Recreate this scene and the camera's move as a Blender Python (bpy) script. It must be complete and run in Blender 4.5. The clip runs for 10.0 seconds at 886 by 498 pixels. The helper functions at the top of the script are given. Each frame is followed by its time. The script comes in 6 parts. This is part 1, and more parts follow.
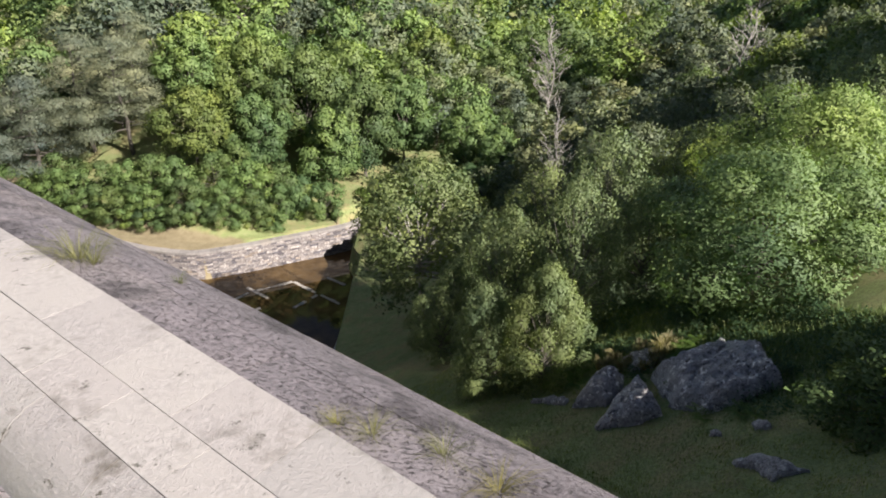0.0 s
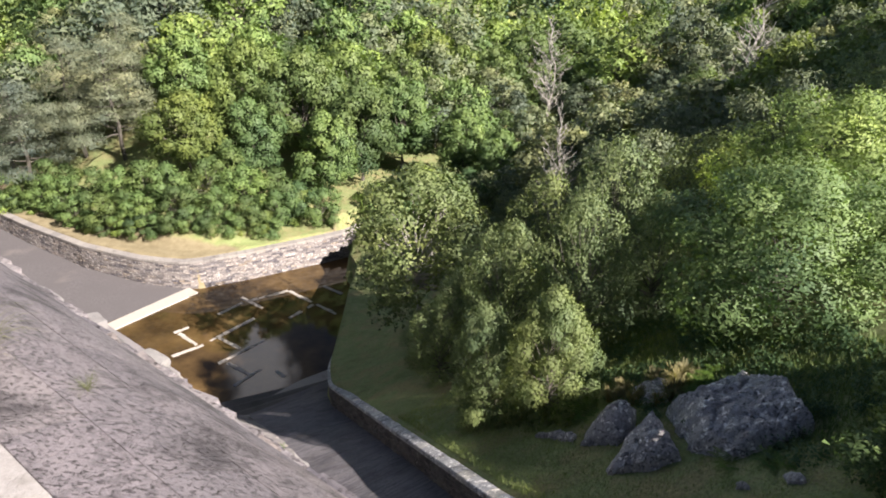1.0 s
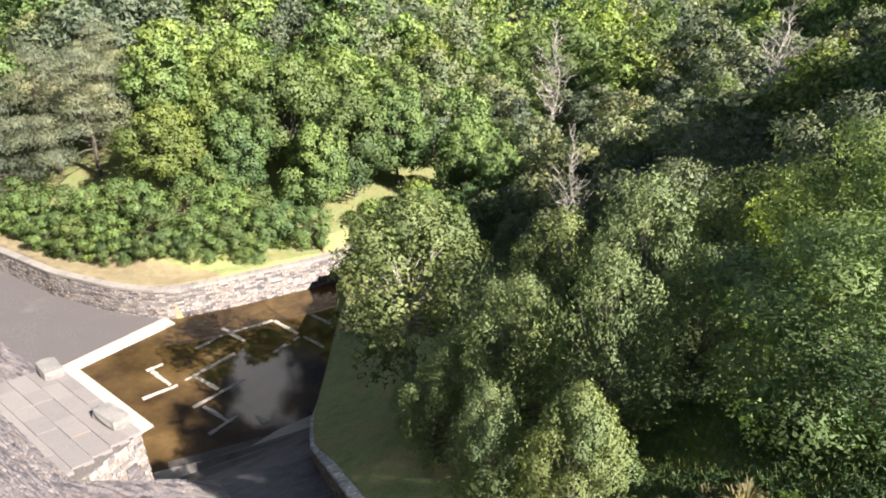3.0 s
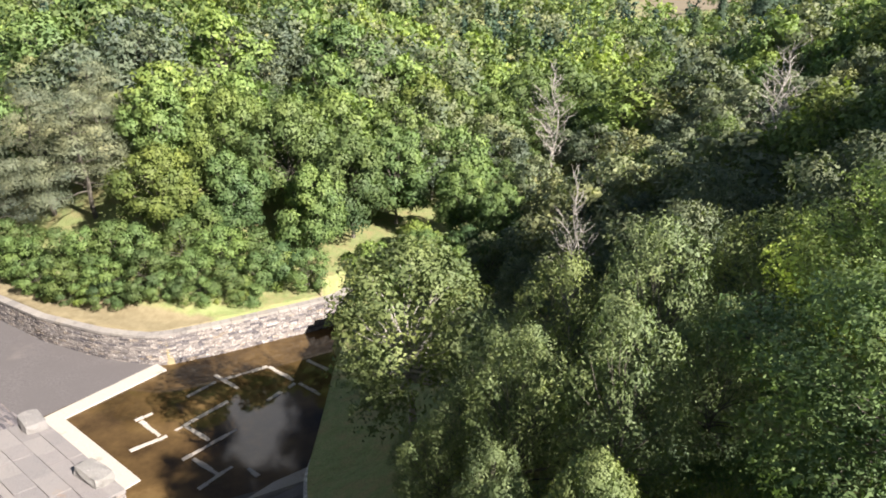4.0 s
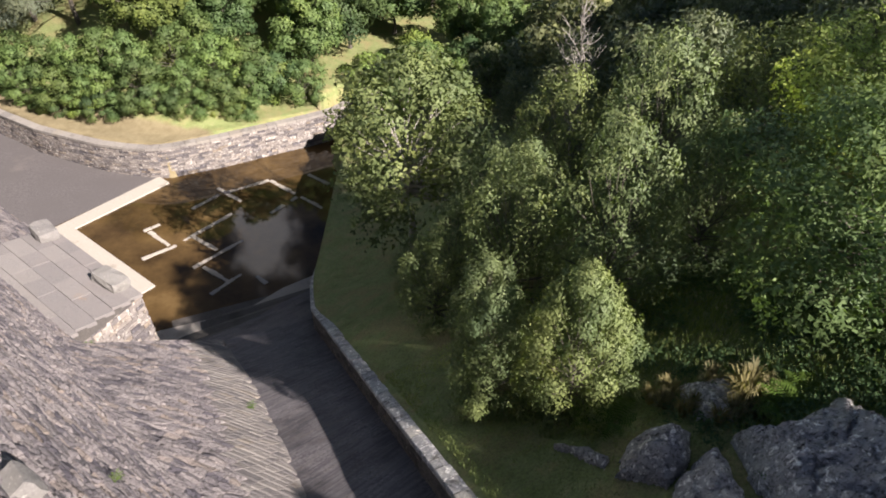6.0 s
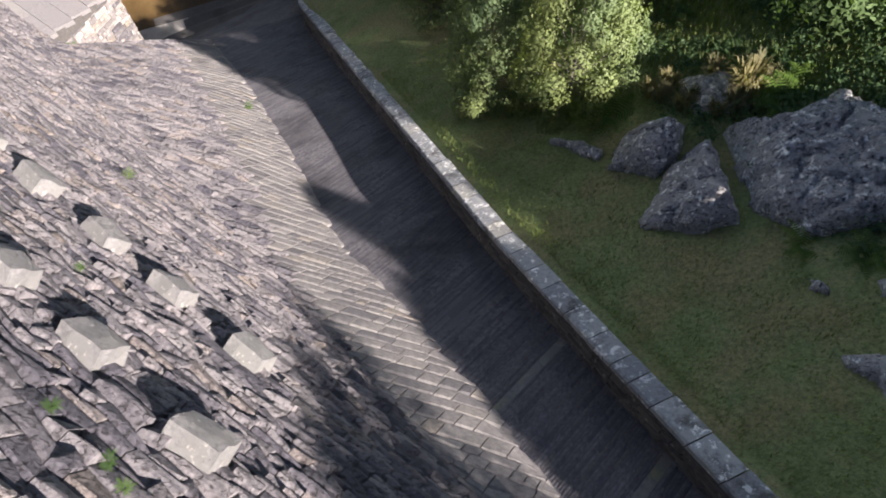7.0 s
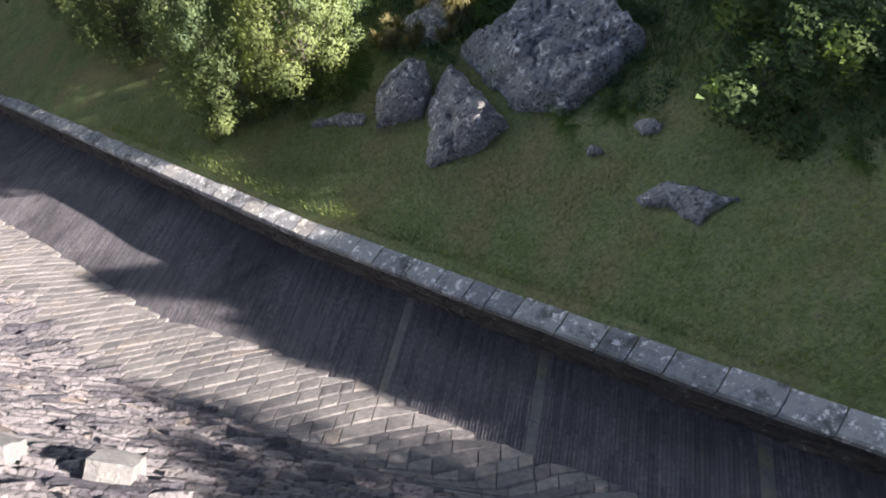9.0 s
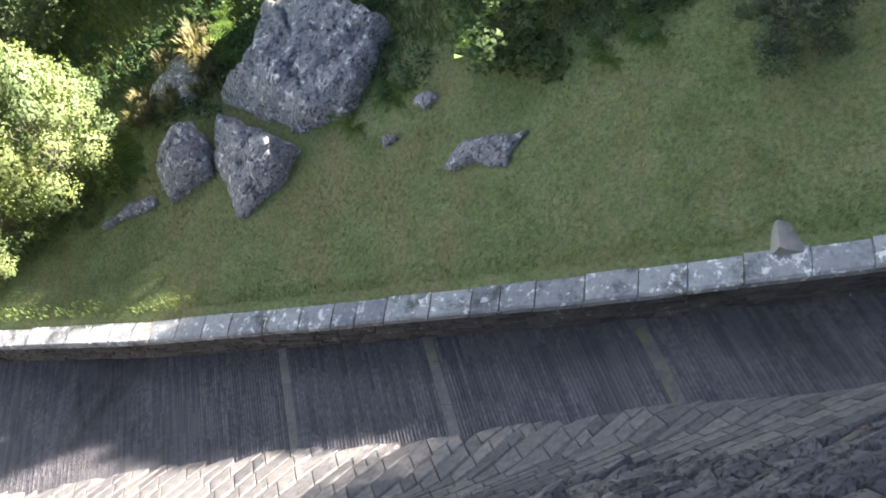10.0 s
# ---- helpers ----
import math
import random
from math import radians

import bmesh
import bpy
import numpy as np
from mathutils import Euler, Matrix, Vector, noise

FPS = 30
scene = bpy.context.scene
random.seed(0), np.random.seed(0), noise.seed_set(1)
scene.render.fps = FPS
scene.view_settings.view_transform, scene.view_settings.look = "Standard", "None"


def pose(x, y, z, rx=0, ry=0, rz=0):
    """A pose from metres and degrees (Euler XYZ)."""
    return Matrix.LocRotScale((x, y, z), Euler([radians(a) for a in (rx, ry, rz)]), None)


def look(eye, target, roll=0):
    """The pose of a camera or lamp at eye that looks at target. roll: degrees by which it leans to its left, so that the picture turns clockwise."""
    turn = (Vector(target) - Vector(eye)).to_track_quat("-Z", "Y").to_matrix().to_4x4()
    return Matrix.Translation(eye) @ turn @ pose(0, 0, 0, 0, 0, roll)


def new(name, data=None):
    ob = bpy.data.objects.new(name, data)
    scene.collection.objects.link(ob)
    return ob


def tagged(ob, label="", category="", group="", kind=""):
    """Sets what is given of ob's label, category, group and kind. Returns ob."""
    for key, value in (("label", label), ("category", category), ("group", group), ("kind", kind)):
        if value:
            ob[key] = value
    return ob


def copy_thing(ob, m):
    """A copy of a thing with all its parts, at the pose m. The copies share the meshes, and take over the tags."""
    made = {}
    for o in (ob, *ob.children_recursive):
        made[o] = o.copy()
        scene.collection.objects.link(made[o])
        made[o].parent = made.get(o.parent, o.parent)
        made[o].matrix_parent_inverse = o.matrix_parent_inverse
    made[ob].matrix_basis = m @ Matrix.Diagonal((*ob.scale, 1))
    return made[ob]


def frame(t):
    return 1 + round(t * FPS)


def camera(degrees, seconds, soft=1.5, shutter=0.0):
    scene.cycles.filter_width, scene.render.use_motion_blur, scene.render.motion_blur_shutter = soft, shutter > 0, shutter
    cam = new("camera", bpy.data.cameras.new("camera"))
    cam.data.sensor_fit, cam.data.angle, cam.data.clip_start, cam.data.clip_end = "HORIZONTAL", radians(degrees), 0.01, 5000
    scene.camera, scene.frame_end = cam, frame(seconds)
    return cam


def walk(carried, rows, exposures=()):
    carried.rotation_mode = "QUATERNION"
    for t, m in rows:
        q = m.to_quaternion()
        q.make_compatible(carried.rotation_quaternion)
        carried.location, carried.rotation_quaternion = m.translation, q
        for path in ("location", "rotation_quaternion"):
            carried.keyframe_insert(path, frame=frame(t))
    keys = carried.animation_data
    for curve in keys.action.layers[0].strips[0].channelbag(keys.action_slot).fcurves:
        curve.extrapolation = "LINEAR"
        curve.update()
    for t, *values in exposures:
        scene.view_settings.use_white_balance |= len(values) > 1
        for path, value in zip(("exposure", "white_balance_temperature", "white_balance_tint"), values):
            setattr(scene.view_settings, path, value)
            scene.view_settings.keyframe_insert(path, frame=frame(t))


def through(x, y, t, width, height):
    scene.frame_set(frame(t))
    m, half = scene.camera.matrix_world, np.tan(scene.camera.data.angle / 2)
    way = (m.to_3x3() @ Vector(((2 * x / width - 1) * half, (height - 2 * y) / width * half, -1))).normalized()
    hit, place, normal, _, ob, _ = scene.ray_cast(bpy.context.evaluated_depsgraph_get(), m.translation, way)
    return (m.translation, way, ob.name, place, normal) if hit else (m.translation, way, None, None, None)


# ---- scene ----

cam = camera(66.3, 10.0, soft=1.85, shutter=0.0)
PATH = [
    (0, (0.163, -9.344, 35.134), (0.05, -7.549, 34.258), 0.4),
    (0.5, (0.135, -8.464, 35.094), (0.022, -6.67, 34.219), 0.3),
    (1, (0.149, -7.268, 35.082), (0.035, -5.475, 34.204), 0.1),
    (1.5, (0.129, -5.879, 35.05), (0.016, -4.087, 34.171), -0.0),
    (2, (0.122, -4.316, 35.023), (0.007, -2.524, 34.144), -0.1),
    (2.5, (0.081, -2.694, 34.971), (-0.032, -0.901, 34.093), -0.1),
    (3.8, (-0.125, 0.16, 34.64), (-0.24, 1.954, 33.764), -0.4),
    (4, (-0.133, 0.25, 34.619), (-0.247, 2.09, 33.843), -0.4),
    (4.1, (-0.134, 0.248, 34.619), (-0.25, 2.126, 33.941), -0.3),
    (4.2, (-0.134, 0.246, 34.619), (-0.253, 2.156, 34.039), -0.2),
    (4.3, (-0.134, 0.243, 34.619), (-0.257, 2.183, 34.148), -0.2),
    (4.4, (-0.135, 0.241, 34.62), (-0.255, 2.204, 34.254), -0.1),
    (4.5, (-0.135, 0.239, 34.62), (-0.255, 2.217, 34.348), 0.0),
    (5, (-0.142, 0.205, 34.625), (-0.261, 2.18, 34.327), -0.2),
    (5.1, (-0.144, 0.197, 34.626), (-0.262, 2.152, 34.222), -0.1),
    (5.2, (-0.145, 0.188, 34.627), (-0.273, 2.119, 34.123), -0.0),
    (5.3, (-0.147, 0.18, 34.628), (-0.262, 2.082, 34.022), 0.0),
    (5.5, (-0.15, 0.162, 34.63), (-0.262, 1.994, 33.834), 0.2),
    (5.6, (-0.152, 0.161, 34.626), (-0.261, 1.951, 33.74), 0.2),
    (5.7, (-0.154, 0.159, 34.621), (-0.261, 1.904, 33.649), 0.2),
    (5.8, (-0.155, 0.158, 34.617), (-0.259, 1.851, 33.558), 0.2),
    (5.9, (-0.157, 0.156, 34.613), (-0.257, 1.788, 33.461), 0.2),
    (6, (-0.159, 0.155, 34.608), (-0.256, 1.722, 33.37), 0.1),
    (6.1, (-0.169, 0.171, 34.58), (-0.258, 1.674, 33.263), 0.3),
    (6.2, (-0.179, 0.187, 34.552), (-0.267, 1.619, 33.159), 0.4),
    (7.3, (-0.204, 0.133, 34.486), (-0.248, 0.968, 32.669), -0.4),
    (7.5, (-0.204, 0.133, 34.486), (-0.248, 0.968, 32.669), -0.4),
    (8, (-0.207, 0.137, 34.484), (-0.214, 0.971, 32.666), 0.1),
    (8.5, (-0.218, 0.143, 34.465), (-0.057, 0.97, 32.651), 2.0),
    (9, (-0.248, 0.148, 34.466), (0.209, 0.889, 32.665), 5.0),
    (9.5, (-0.325, 0.114, 34.492), (0.402, 0.676, 32.716), 6.6),
    (10, (-0.371, 0.102, 34.54), (0.451, 0.559, 32.775), 6.6),
]
walk(cam, [(t, look(eye, target, roll)) for t, eye, target, roll in PATH], exposures=[(0.0, 1.42, 6450, 16), (1.0, 1.78, 6550, 17), (2.5, 2.05, 6700, 15), (4.0, 1.85, 6650, 14), (4.5, 1.70, 6550, 12), (5.0, 1.0, 6200, 13), (5.5, 1.30, 6700, 17), (6.0, 1.55, 6700, 18), (7.5, 2.10, 6350, 17), (8.5, 2.22, 6350, 17), (9.0, 2.38, 6500, 18), (9.5, 2.92, 6500, 16), (10.0, 3.38, 6620, 14)])

# ---- light ----
SUN = Vector((0.653, -0.492, 0.576)).normalized()
world = bpy.data.worlds.new("sky")
scene.world = world
world.use_nodes = True
wn = world.node_tree.nodes
wl = world.node_tree.links
sky = wn.new("ShaderNodeTexSky")
sky.sky_type = "NISHITA"
sky.sun_disc = False
sky.sun_elevation = math.asin(SUN.z)
sky.sun_rotation = math.atan2(SUN.x, SUN.y)
sky.air_density, sky.dust_density, sky.altitude = 1.0, 0.6, 200
# fair-weather cumulus low over the hills: bearing, height and half-sizes in degrees
tco = wn.new("ShaderNodeTexCoord")
ruffle = wn.new("ShaderNodeTexNoise")
ruffle.inputs["Scale"].default_value, ruffle.inputs["Detail"].default_value, ruffle.inputs["Roughness"].default_value = 16.0, 7, 0.62
wl.new(tco.outputs["Generated"], ruffle.inputs["Vector"])
reach = None
for bearing, height, wide, tall in ((-28, 10.6, 13, 1.7), (-27, 5.6, 5.0, 1.5), (-18.7, 6.3, 2.4, 1.1), (-12.4, 6.9, 3.6, 1.0), (-2.0, 7.2, 6.0, 1.1), (15.5, 10.6, 10.5, 1.5), (11.2, 8.3, 3.4, 0.9), (-22, 36, 2.4, 3.0), (-37, 27, 5, 2), (22, 44, 12, 6), (35, 13, 9, 2), (-50, 15, 14, 3), (60, 12, 14, 3), (110, 14, 20, 4), (170, 12, 16, 4), (-110, 13, 20, 4)):
    b, e = radians(bearing), radians(height)
    mp = wn.new("ShaderNodeMapping")
    mp.vector_type = "TEXTURE"
    mp.inputs["Location"].default_value = (math.sin(b) * math.cos(e), math.cos(b) * math.cos(e), math.sin(e))
    mp.inputs["Rotation"].default_value = (0, 0, -b)
    mp.inputs["Scale"].default_value = (radians(wide), 0.4, radians(tall))
    ln_ = wn.new("ShaderNodeVectorMath")
    ln_.operation = "LENGTH"
    wl.new(tco.outputs["Generated"], mp.inputs["Vector"])
    wl.new(mp.outputs["Vector"], ln_.inputs[0])
    if reach is None:
        reach = ln_.outputs["Value"]
    else:
        mn = wn.new("ShaderNodeMath")
        mn.operation = "MINIMUM"
        wl.new(reach, mn.inputs[0])
        wl.new(ln_.outputs["Value"], mn.inputs[1])
        reach = mn.outputs["Value"]
rag = wn.new("ShaderNodeMath")
rag.operation = "MULTIPLY_ADD"
rag.inputs[1].default_value = -2.6
wl.new(ruffle.outputs["Fac"], rag.inputs[0])
wl.new(reach, rag.inputs[2])
cr = wn.new("ShaderNodeMapRange")
cr.interpolation_type = "SMOOTHSTEP"
cr.inputs["From Min"].default_value, cr.inputs["From Max"].default_value = 0.05, -0.60
cr.inputs["To Min"].default_value, cr.inputs["To Max"].default_value = 0.0, 0.92
wl.new(rag.outputs["Value"], cr.inputs["Value"])
cmix = wn.new("ShaderNodeMix")
cmix.data_type = "RGBA"
cmix.inputs["B"].default_value = (34.0, 34.8, 36.0, 1)
wl.new(cr.outputs["Result"], cmix.inputs["Factor"])
haze = wn.new("ShaderNodeMix")
haze.data_type = "RGBA"
haze.inputs["Factor"].default_value = 0.5
haze.inputs["B"].default_value = (10.0, 18.0, 28.5, 1)
sxyz = wn.new("ShaderNodeSeparateXYZ")
wl.new(tco.outputs["Generated"], sxyz.inputs["Vector"])
thin_out = wn.new("ShaderNodeMapRange")
thin_out.interpolation_type = "SMOOTHSTEP"
thin_out.inputs["From Min"].default_value, thin_out.inputs["From Max"].default_value = 0.12, 0.60
thin_out.inputs["To Min"].default_value, thin_out.inputs["To Max"].default_value = 0.6, 0.0
wl.new(sxyz.outputs["Z"], thin_out.inputs["Value"])
wl.new(thin_out.outputs["Result"], haze.inputs["Factor"])
wl.new(sky.outputs["Color"], haze.inputs["A"])
wl.new(haze.outputs["Result"], cmix.inputs["A"])
wl.new(cmix.outputs["Result"], wn["Background"].inputs["Color"])
wn["Background"].inputs["Strength"].default_value = 0.0205
sun = new("sun", bpy.data.lights.new("sun", "SUN"))
sun.data.energy, sun.data.angle, sun.data.color = 5.0, radians(0.55), (1.0, 0.94, 0.85)
sun.matrix_world = look(SUN * 100, (0, 0, 0))


# ---- dam coordinates: s along the crest, d downstream, z up ----
U, N, C0 = Vector((0.822, -0.569, 0)), Vector((0.569, 0.822, 0)), Vector((-2.3, -4.3, 0))


def W(s, d, z):
    return C0 + U * s + N * d + Vector((0, 0, z))


def to_sd(x, y):
    return (x - C0.x) * U.x + (y - C0.y) * U.y, (x - C0.x) * N.x + (y - C0.y) * N.y


def lerp(x, xs, ys):
    return float(np.interp(x, xs, ys))


# ---- toe wall coordinates: a downhill along the wall, b away from the dam ----
A0, AD, BD = Vector((-3.1, 15.7, 0)), Vector((-0.449, 0.893, 0)), Vector((0.893, 0.449, 0))


def V(a, b, z):
    return A0 + AD * a + BD * b + Vector((0, 0, z))


def to_ab(x, y):
    return (x - A0.x) * AD.x + (y - A0.y) * AD.y, (x - A0.x) * BD.x + (y - A0.y) * BD.y


def wall_b(a):
    """The toe wall's gentle bow uphill."""
    return float(np.interp(a, (-40, -27, -21.7, -17.5, -13, -8, 15, 17, 19, 25, 31, 38), (3.4, 1.62, 1.02, 0.64, 0.38, 0.12, 0.0, 0.35, 0.8, 3.2, 5.6, 9.0)))


def VW(a, b, z):
    """As V, measured from the bowed wall."""
    return V(a, b + wall_b(a) * max(0.0, 1 - abs(b) / 25), z)


def coping_z(a):
    return 14.54 - 0.513 * a if a < 16 else lerp(a, (16, 17, 19, 22, 25, 31, 38, 60), (6.33, 5.9, 5.35, 4.6, 4.0, 3.0, 2.3, 2.0))


PROF_D = (-1.7, 0, 0.8, 1.65, 2.53, 4.3, 13.4, 16.0, 20.5)
PROF_Z = (31.5, 31.5, 31.3, 30.66, 29.53, 26.2, 6.4, 0.8, -8.9)


def face_d(z):
    return lerp(-z, [-v for v in PROF_Z[1:]], PROF_D[1:])


TOE_S = (-120, -60, -46, -44.6, -36.2, -35.2, -29.5, -21.2, -15.5, -12, -8.9, -5.2, -2.3, 0.15, 1.9, 4.7, 7.0, 14)
TOE_D = (18.0, 19.4, 20.0, 16.6, 16.6, 20.0, 19.5, 16.2, 13.6, 11.9, 10.4, 9.4, 8.4, 7.4, 6.86, 5.94, 4.93, 2.6)
TOE_Z = (1.6, 0.5, 0.2, 0.2, 0.2, 0.2, 4.4, 9.2, 12.4, 14.3, 16.2, 18.0, 19.6, 20.95, 21.87, 23.34, 24.65, 28.5)


def toe(s):
    return lerp(s, TOE_S, TOE_D), lerp(s, TOE_S, TOE_Z)


def front_d(s, z):
    """The dam's downstream surface, with the flared base that follows the channel."""
    d, zt = toe(s)
    g = max(0.0, d - face_d(zt))
    r = max(1.15 * g, 0.6)
    return face_d(z) + g * min(1.0, max(0.0, 1 - (z - zt) / r))


# ---- materials ----
def nodes_of(name):
    m = bpy.data.materials.new(name)
    m.use_nodes = True
    return m, m.node_tree.nodes, m.node_tree.links, m.node_tree.nodes["Principled BSDF"]


def rgb(c):
    return (c[0], c[1], c[2], 1)


def ramp(nd, stops):
    r = nd.new("ShaderNodeValToRGB")
    e = r.color_ramp.elements
    while len(e) < len(stops):
        e.new(0.5)
    for k, (p, c) in zip(e, stops):
        k.position, k.color = p, rgb(c)
    return r


def mixed(nd, ln, fac, a, b, mode="MIX"):
    m = nd.new("ShaderNodeMix")
    m.data_type, m.blend_type = "RGBA", mode
    for key, v in (("Factor", fac), ("A", a), ("B", b)):
        if hasattr(v, "is_linked"):
            ln.new(v, m.inputs[key])
        elif key == "Factor":
            m.inputs[key].default_value = v
        else:
            m.inputs[key].default_value = rgb(v)
    return m.outputs["Result"]


def noise_fac(nd, ln, scale, detail=6, rough=0.6, coord="Object", stretch=None):
    t = nd.new("ShaderNodeTexCoord")
    n = nd.new("ShaderNodeTexNoise")
    n.inputs["Scale"].default_value, n.inputs["Detail"].default_value, n.inputs["Roughness"].default_value = scale, detail, rough
    if stretch:
        p = nd.new("ShaderNodeMapping")
        p.inputs["Scale"].default_value = stretch
        ln.new(t.outputs[coord], p.inputs["Vector"])
        ln.new(p.outputs["Vector"], n.inputs["Vector"])
    else:
        ln.new(t.outputs[coord], n.inputs["Vector"])
    return n.outputs["Fac"]


def stone_mat(name, lo, hi, patch, stain, stain_at=(0.52, 0.66), spot=None, island=0.0, obj=0.0, rough=0.85, bump=0.5, grain=9.0, large=0.5, spot_at=0.61, pits=0.0):
    """Stone: two tones with grain, large stains, lichen spots, and tone by piece."""
    m, nd, ln, bs = nodes_of(name)
    f = noise_fac(nd, ln, grain, 9, 0.68)
    r = ramp(nd, [(0.3, lo), (0.7, hi)])
    ln.new(f, r.inputs["Fac"])
    col = r.outputs["Color"]
    g = noise_fac(nd, ln, large * 2.3, 4, 0.55)
    rp = ramp(nd, [(0.42, (0, 0, 0)), (0.62, (1, 1, 1))])
    ln.new(g, rp.inputs["Fac"])
    col = mixed(nd, ln, rp.outputs["Color"], col, patch, "MIX") if patch else col
    k = noise_fac(nd, ln, large, 8, 0.7)
    rs = ramp(nd, [(stain_at[0], (0, 0, 0)), (stain_at[1], (1, 1, 1))])
    ln.new(k, rs.inputs["Fac"])
    col = mixed(nd, ln, rs.outputs["Color"], col, stain)
    if spot:
        q = noise_fac(nd, ln, 4.5, 5, 0.75)
        rq = ramp(nd, [(spot_at, (0, 0, 0)), (spot_at + 0.05, (1, 1, 1))])
        ln.new(q, rq.inputs["Fac"])
        col = mixed(nd, ln, rq.outputs["Color"], col, spot)
    if island or obj:
        src = nd.new("ShaderNodeNewGeometry").outputs["Random Per Island"] if island else nd.new("ShaderNodeObjectInfo").outputs["Random"]
        amount = island or obj
        rr = ramp(nd, [(0.0, (1 - amount, 1 - amount, 1 - amount * 0.85)), (0.4, (1, 0.98, 0.99)), (0.86, (1 + amount * 0.7, 1 + amount * 0.65, 1 + amount * 0.6)), (0.93, (1 + amount * 0.3, 1 + amount * 0.08, 1 - amount * 0.2)), (1.0, (1 + amount, 1 + amount * 0.9, 1 + amount * 0.8))])
        ln.new(src, rr.inputs["Fac"])
        col = mixed(nd, ln, 1.0, col, rr.outputs["Color"], "MULTIPLY")
    ln.new(col, bs.inputs["Base Color"])
    bs.inputs["Roughness"].default_value = rough
    b = nd.new("ShaderNodeBump")
    b.inputs["Strength"].default_value, b.inputs["Distance"].default_value = min(1.0, bump), 0.03 + 0.04 * max(0, bump - 0.6)
    height = noise_fac(nd, ln, grain * 1.6, 10, 0.72)
    if pits:
        # weathered holes and cracks
        pn = noise_fac(nd, ln, pits, 9, 0.78, "Object", (1.0, 1.9, 1.0))
        pr = ramp(nd, [(0.41, (0.30, 0.29, 0.29)), (0.46, (1, 1, 1))])
        ln.new(pn, pr.inputs["Fac"])
        col = mixed(nd, ln, 1.0, col, pr.outputs["Color"], "MULTIPLY")
        ln.new(col, bs.inputs["Base Color"])
        b2 = nd.new("ShaderNodeBump")
        b2.inputs["Strength"].default_value, b2.inputs["Distance"].default_value = 1.0, 0.12
        ln.new(pr.outputs["Color"], b2.inputs["Height"])
        ln.new(b2.outputs["Normal"], b.inputs["Normal"])
    ln.new(height, b.inputs["Height"])
    ln.new(b.outputs["Normal"], bs.inputs["Normal"])
    return m


def leaf_mat(name, dark, mid, light, sheen=0.45, through=0.26, hue=0.13):
    m, nd, ln, bs = nodes_of(name)
    geo = nd.new("ShaderNodeNewGeometry")
    near = lambda c, k: tuple(q * k + w * (1 - k) for q, w in zip(c, mid))
    r = ramp(nd, [(0.0, near(dark, 0.4)), (0.55, mid), (1.0, near(light, 0.4))])
    ln.new(geo.outputs["Random Per Island"], r.inputs["Fac"])
    inf = nd.new("ShaderNodeObjectInfo")
    rr = ramp(nd, [(0.0, (1 - hue * 2.4, 1 - hue * 1.9, 1 - hue)), (0.5, (1, 1, 1)), (0.8, (1 + hue, 1 + hue, 1.0)), (1.0, (1 + hue * 2.0, 1 + hue, 0.9))])
    ln.new(inf.outputs["Random"], rr.inputs["Fac"])
    col = mixed(nd, ln, 1.0, r.outputs["Color"], rr.outputs["Color"], "MULTIPLY")
    big = noise_fac(nd, ln, 0.35, 3, 0.5)
    rb = ramp(nd, [(0.3, (0.72, 0.8, 0.85)), (0.7, (1.25, 1.17, 0.95))])
    ln.new(big, rb.inputs["Fac"])
    col = mixed(nd, ln, 1.0, col, rb.outputs["Color"], "MULTIPLY")
    stand = ramp(nd, [(0.36, (0.62, 0.70, 0.80)), (0.5, (1, 1, 1)), (0.64, (1.30, 1.22, 0.95))])
    ln.new(noise_fac(nd, ln, 0.055, 3, 0.6), stand.inputs["Fac"])
    col = mixed(nd, ln, 1.0, col, stand.outputs["Color"], "MULTIPLY")
    ln.new(col, bs.inputs["Base Color"])
    bs.inputs["Roughness"].default_value = sheen + 0.15
    bs.inputs["Specular IOR Level"].default_value = 0.25
    tr = nd.new("ShaderNodeBsdfTranslucent")
    tc = mixed(nd, ln, 1.0, col, (1.15, 1.3, 0.55), "MULTIPLY")
    ln.new(tc, tr.inputs["Color"])
    mx = nd.new("ShaderNodeMixShader")
    mx.inputs["Fac"].default_value = through
    ln.new(bs.outputs["BSDF"], mx.inputs[1])
    ln.new(tr.outputs["BSDF"], mx.inputs[2])
    out = mx.outputs["Shader"]
    ln.new(out, nd["Material Output"].inputs["Surface"])
    return m


M_SLAB = stone_mat("crest_slab_stone", (0.241, 0.229, 0.213), (0.349, 0.331, 0.310), (0.307, 0.291, 0.270), (0.124, 0.114, 0.097), (0.55, 0.68), obj=0.10, bump=0.6, grain=14, large=0.7, spot=(0.108, 0.102, 0.088), spot_at=0.625)
M_NOSE = stone_mat("weathered_nosing", (0.215, 0.203, 0.188), (0.345, 0.330, 0.312), (0.30, 0.285, 0.265), (0.125, 0.112, 0.092), (0.56, 0.70), obj=0.12, bump=0.8, grain=14, large=1.3, spot=(0.085, 0.076, 0.058), spot_at=0.625)
M_CREST = stone_mat("crest_dark_stone", (0.076, 0.069, 0.073), (0.262, 0.239, 0.248), (0.209, 0.190, 0.196), (0.061, 0.055, 0.058), (0.48, 0.64), obj=0.14, bump=0.9, grain=12, large=1.1, pits=17.0)
M_FACE = stone_mat("dam_face_stone", (0.079, 0.073, 0.081), (0.254, 0.238, 0.243), (0.190, 0.177, 0.180), (0.071, 0.066, 0.073), (0.53, 0.70), island=0.55, bump=1.0, grain=13, large=0.45, pits=9.0)
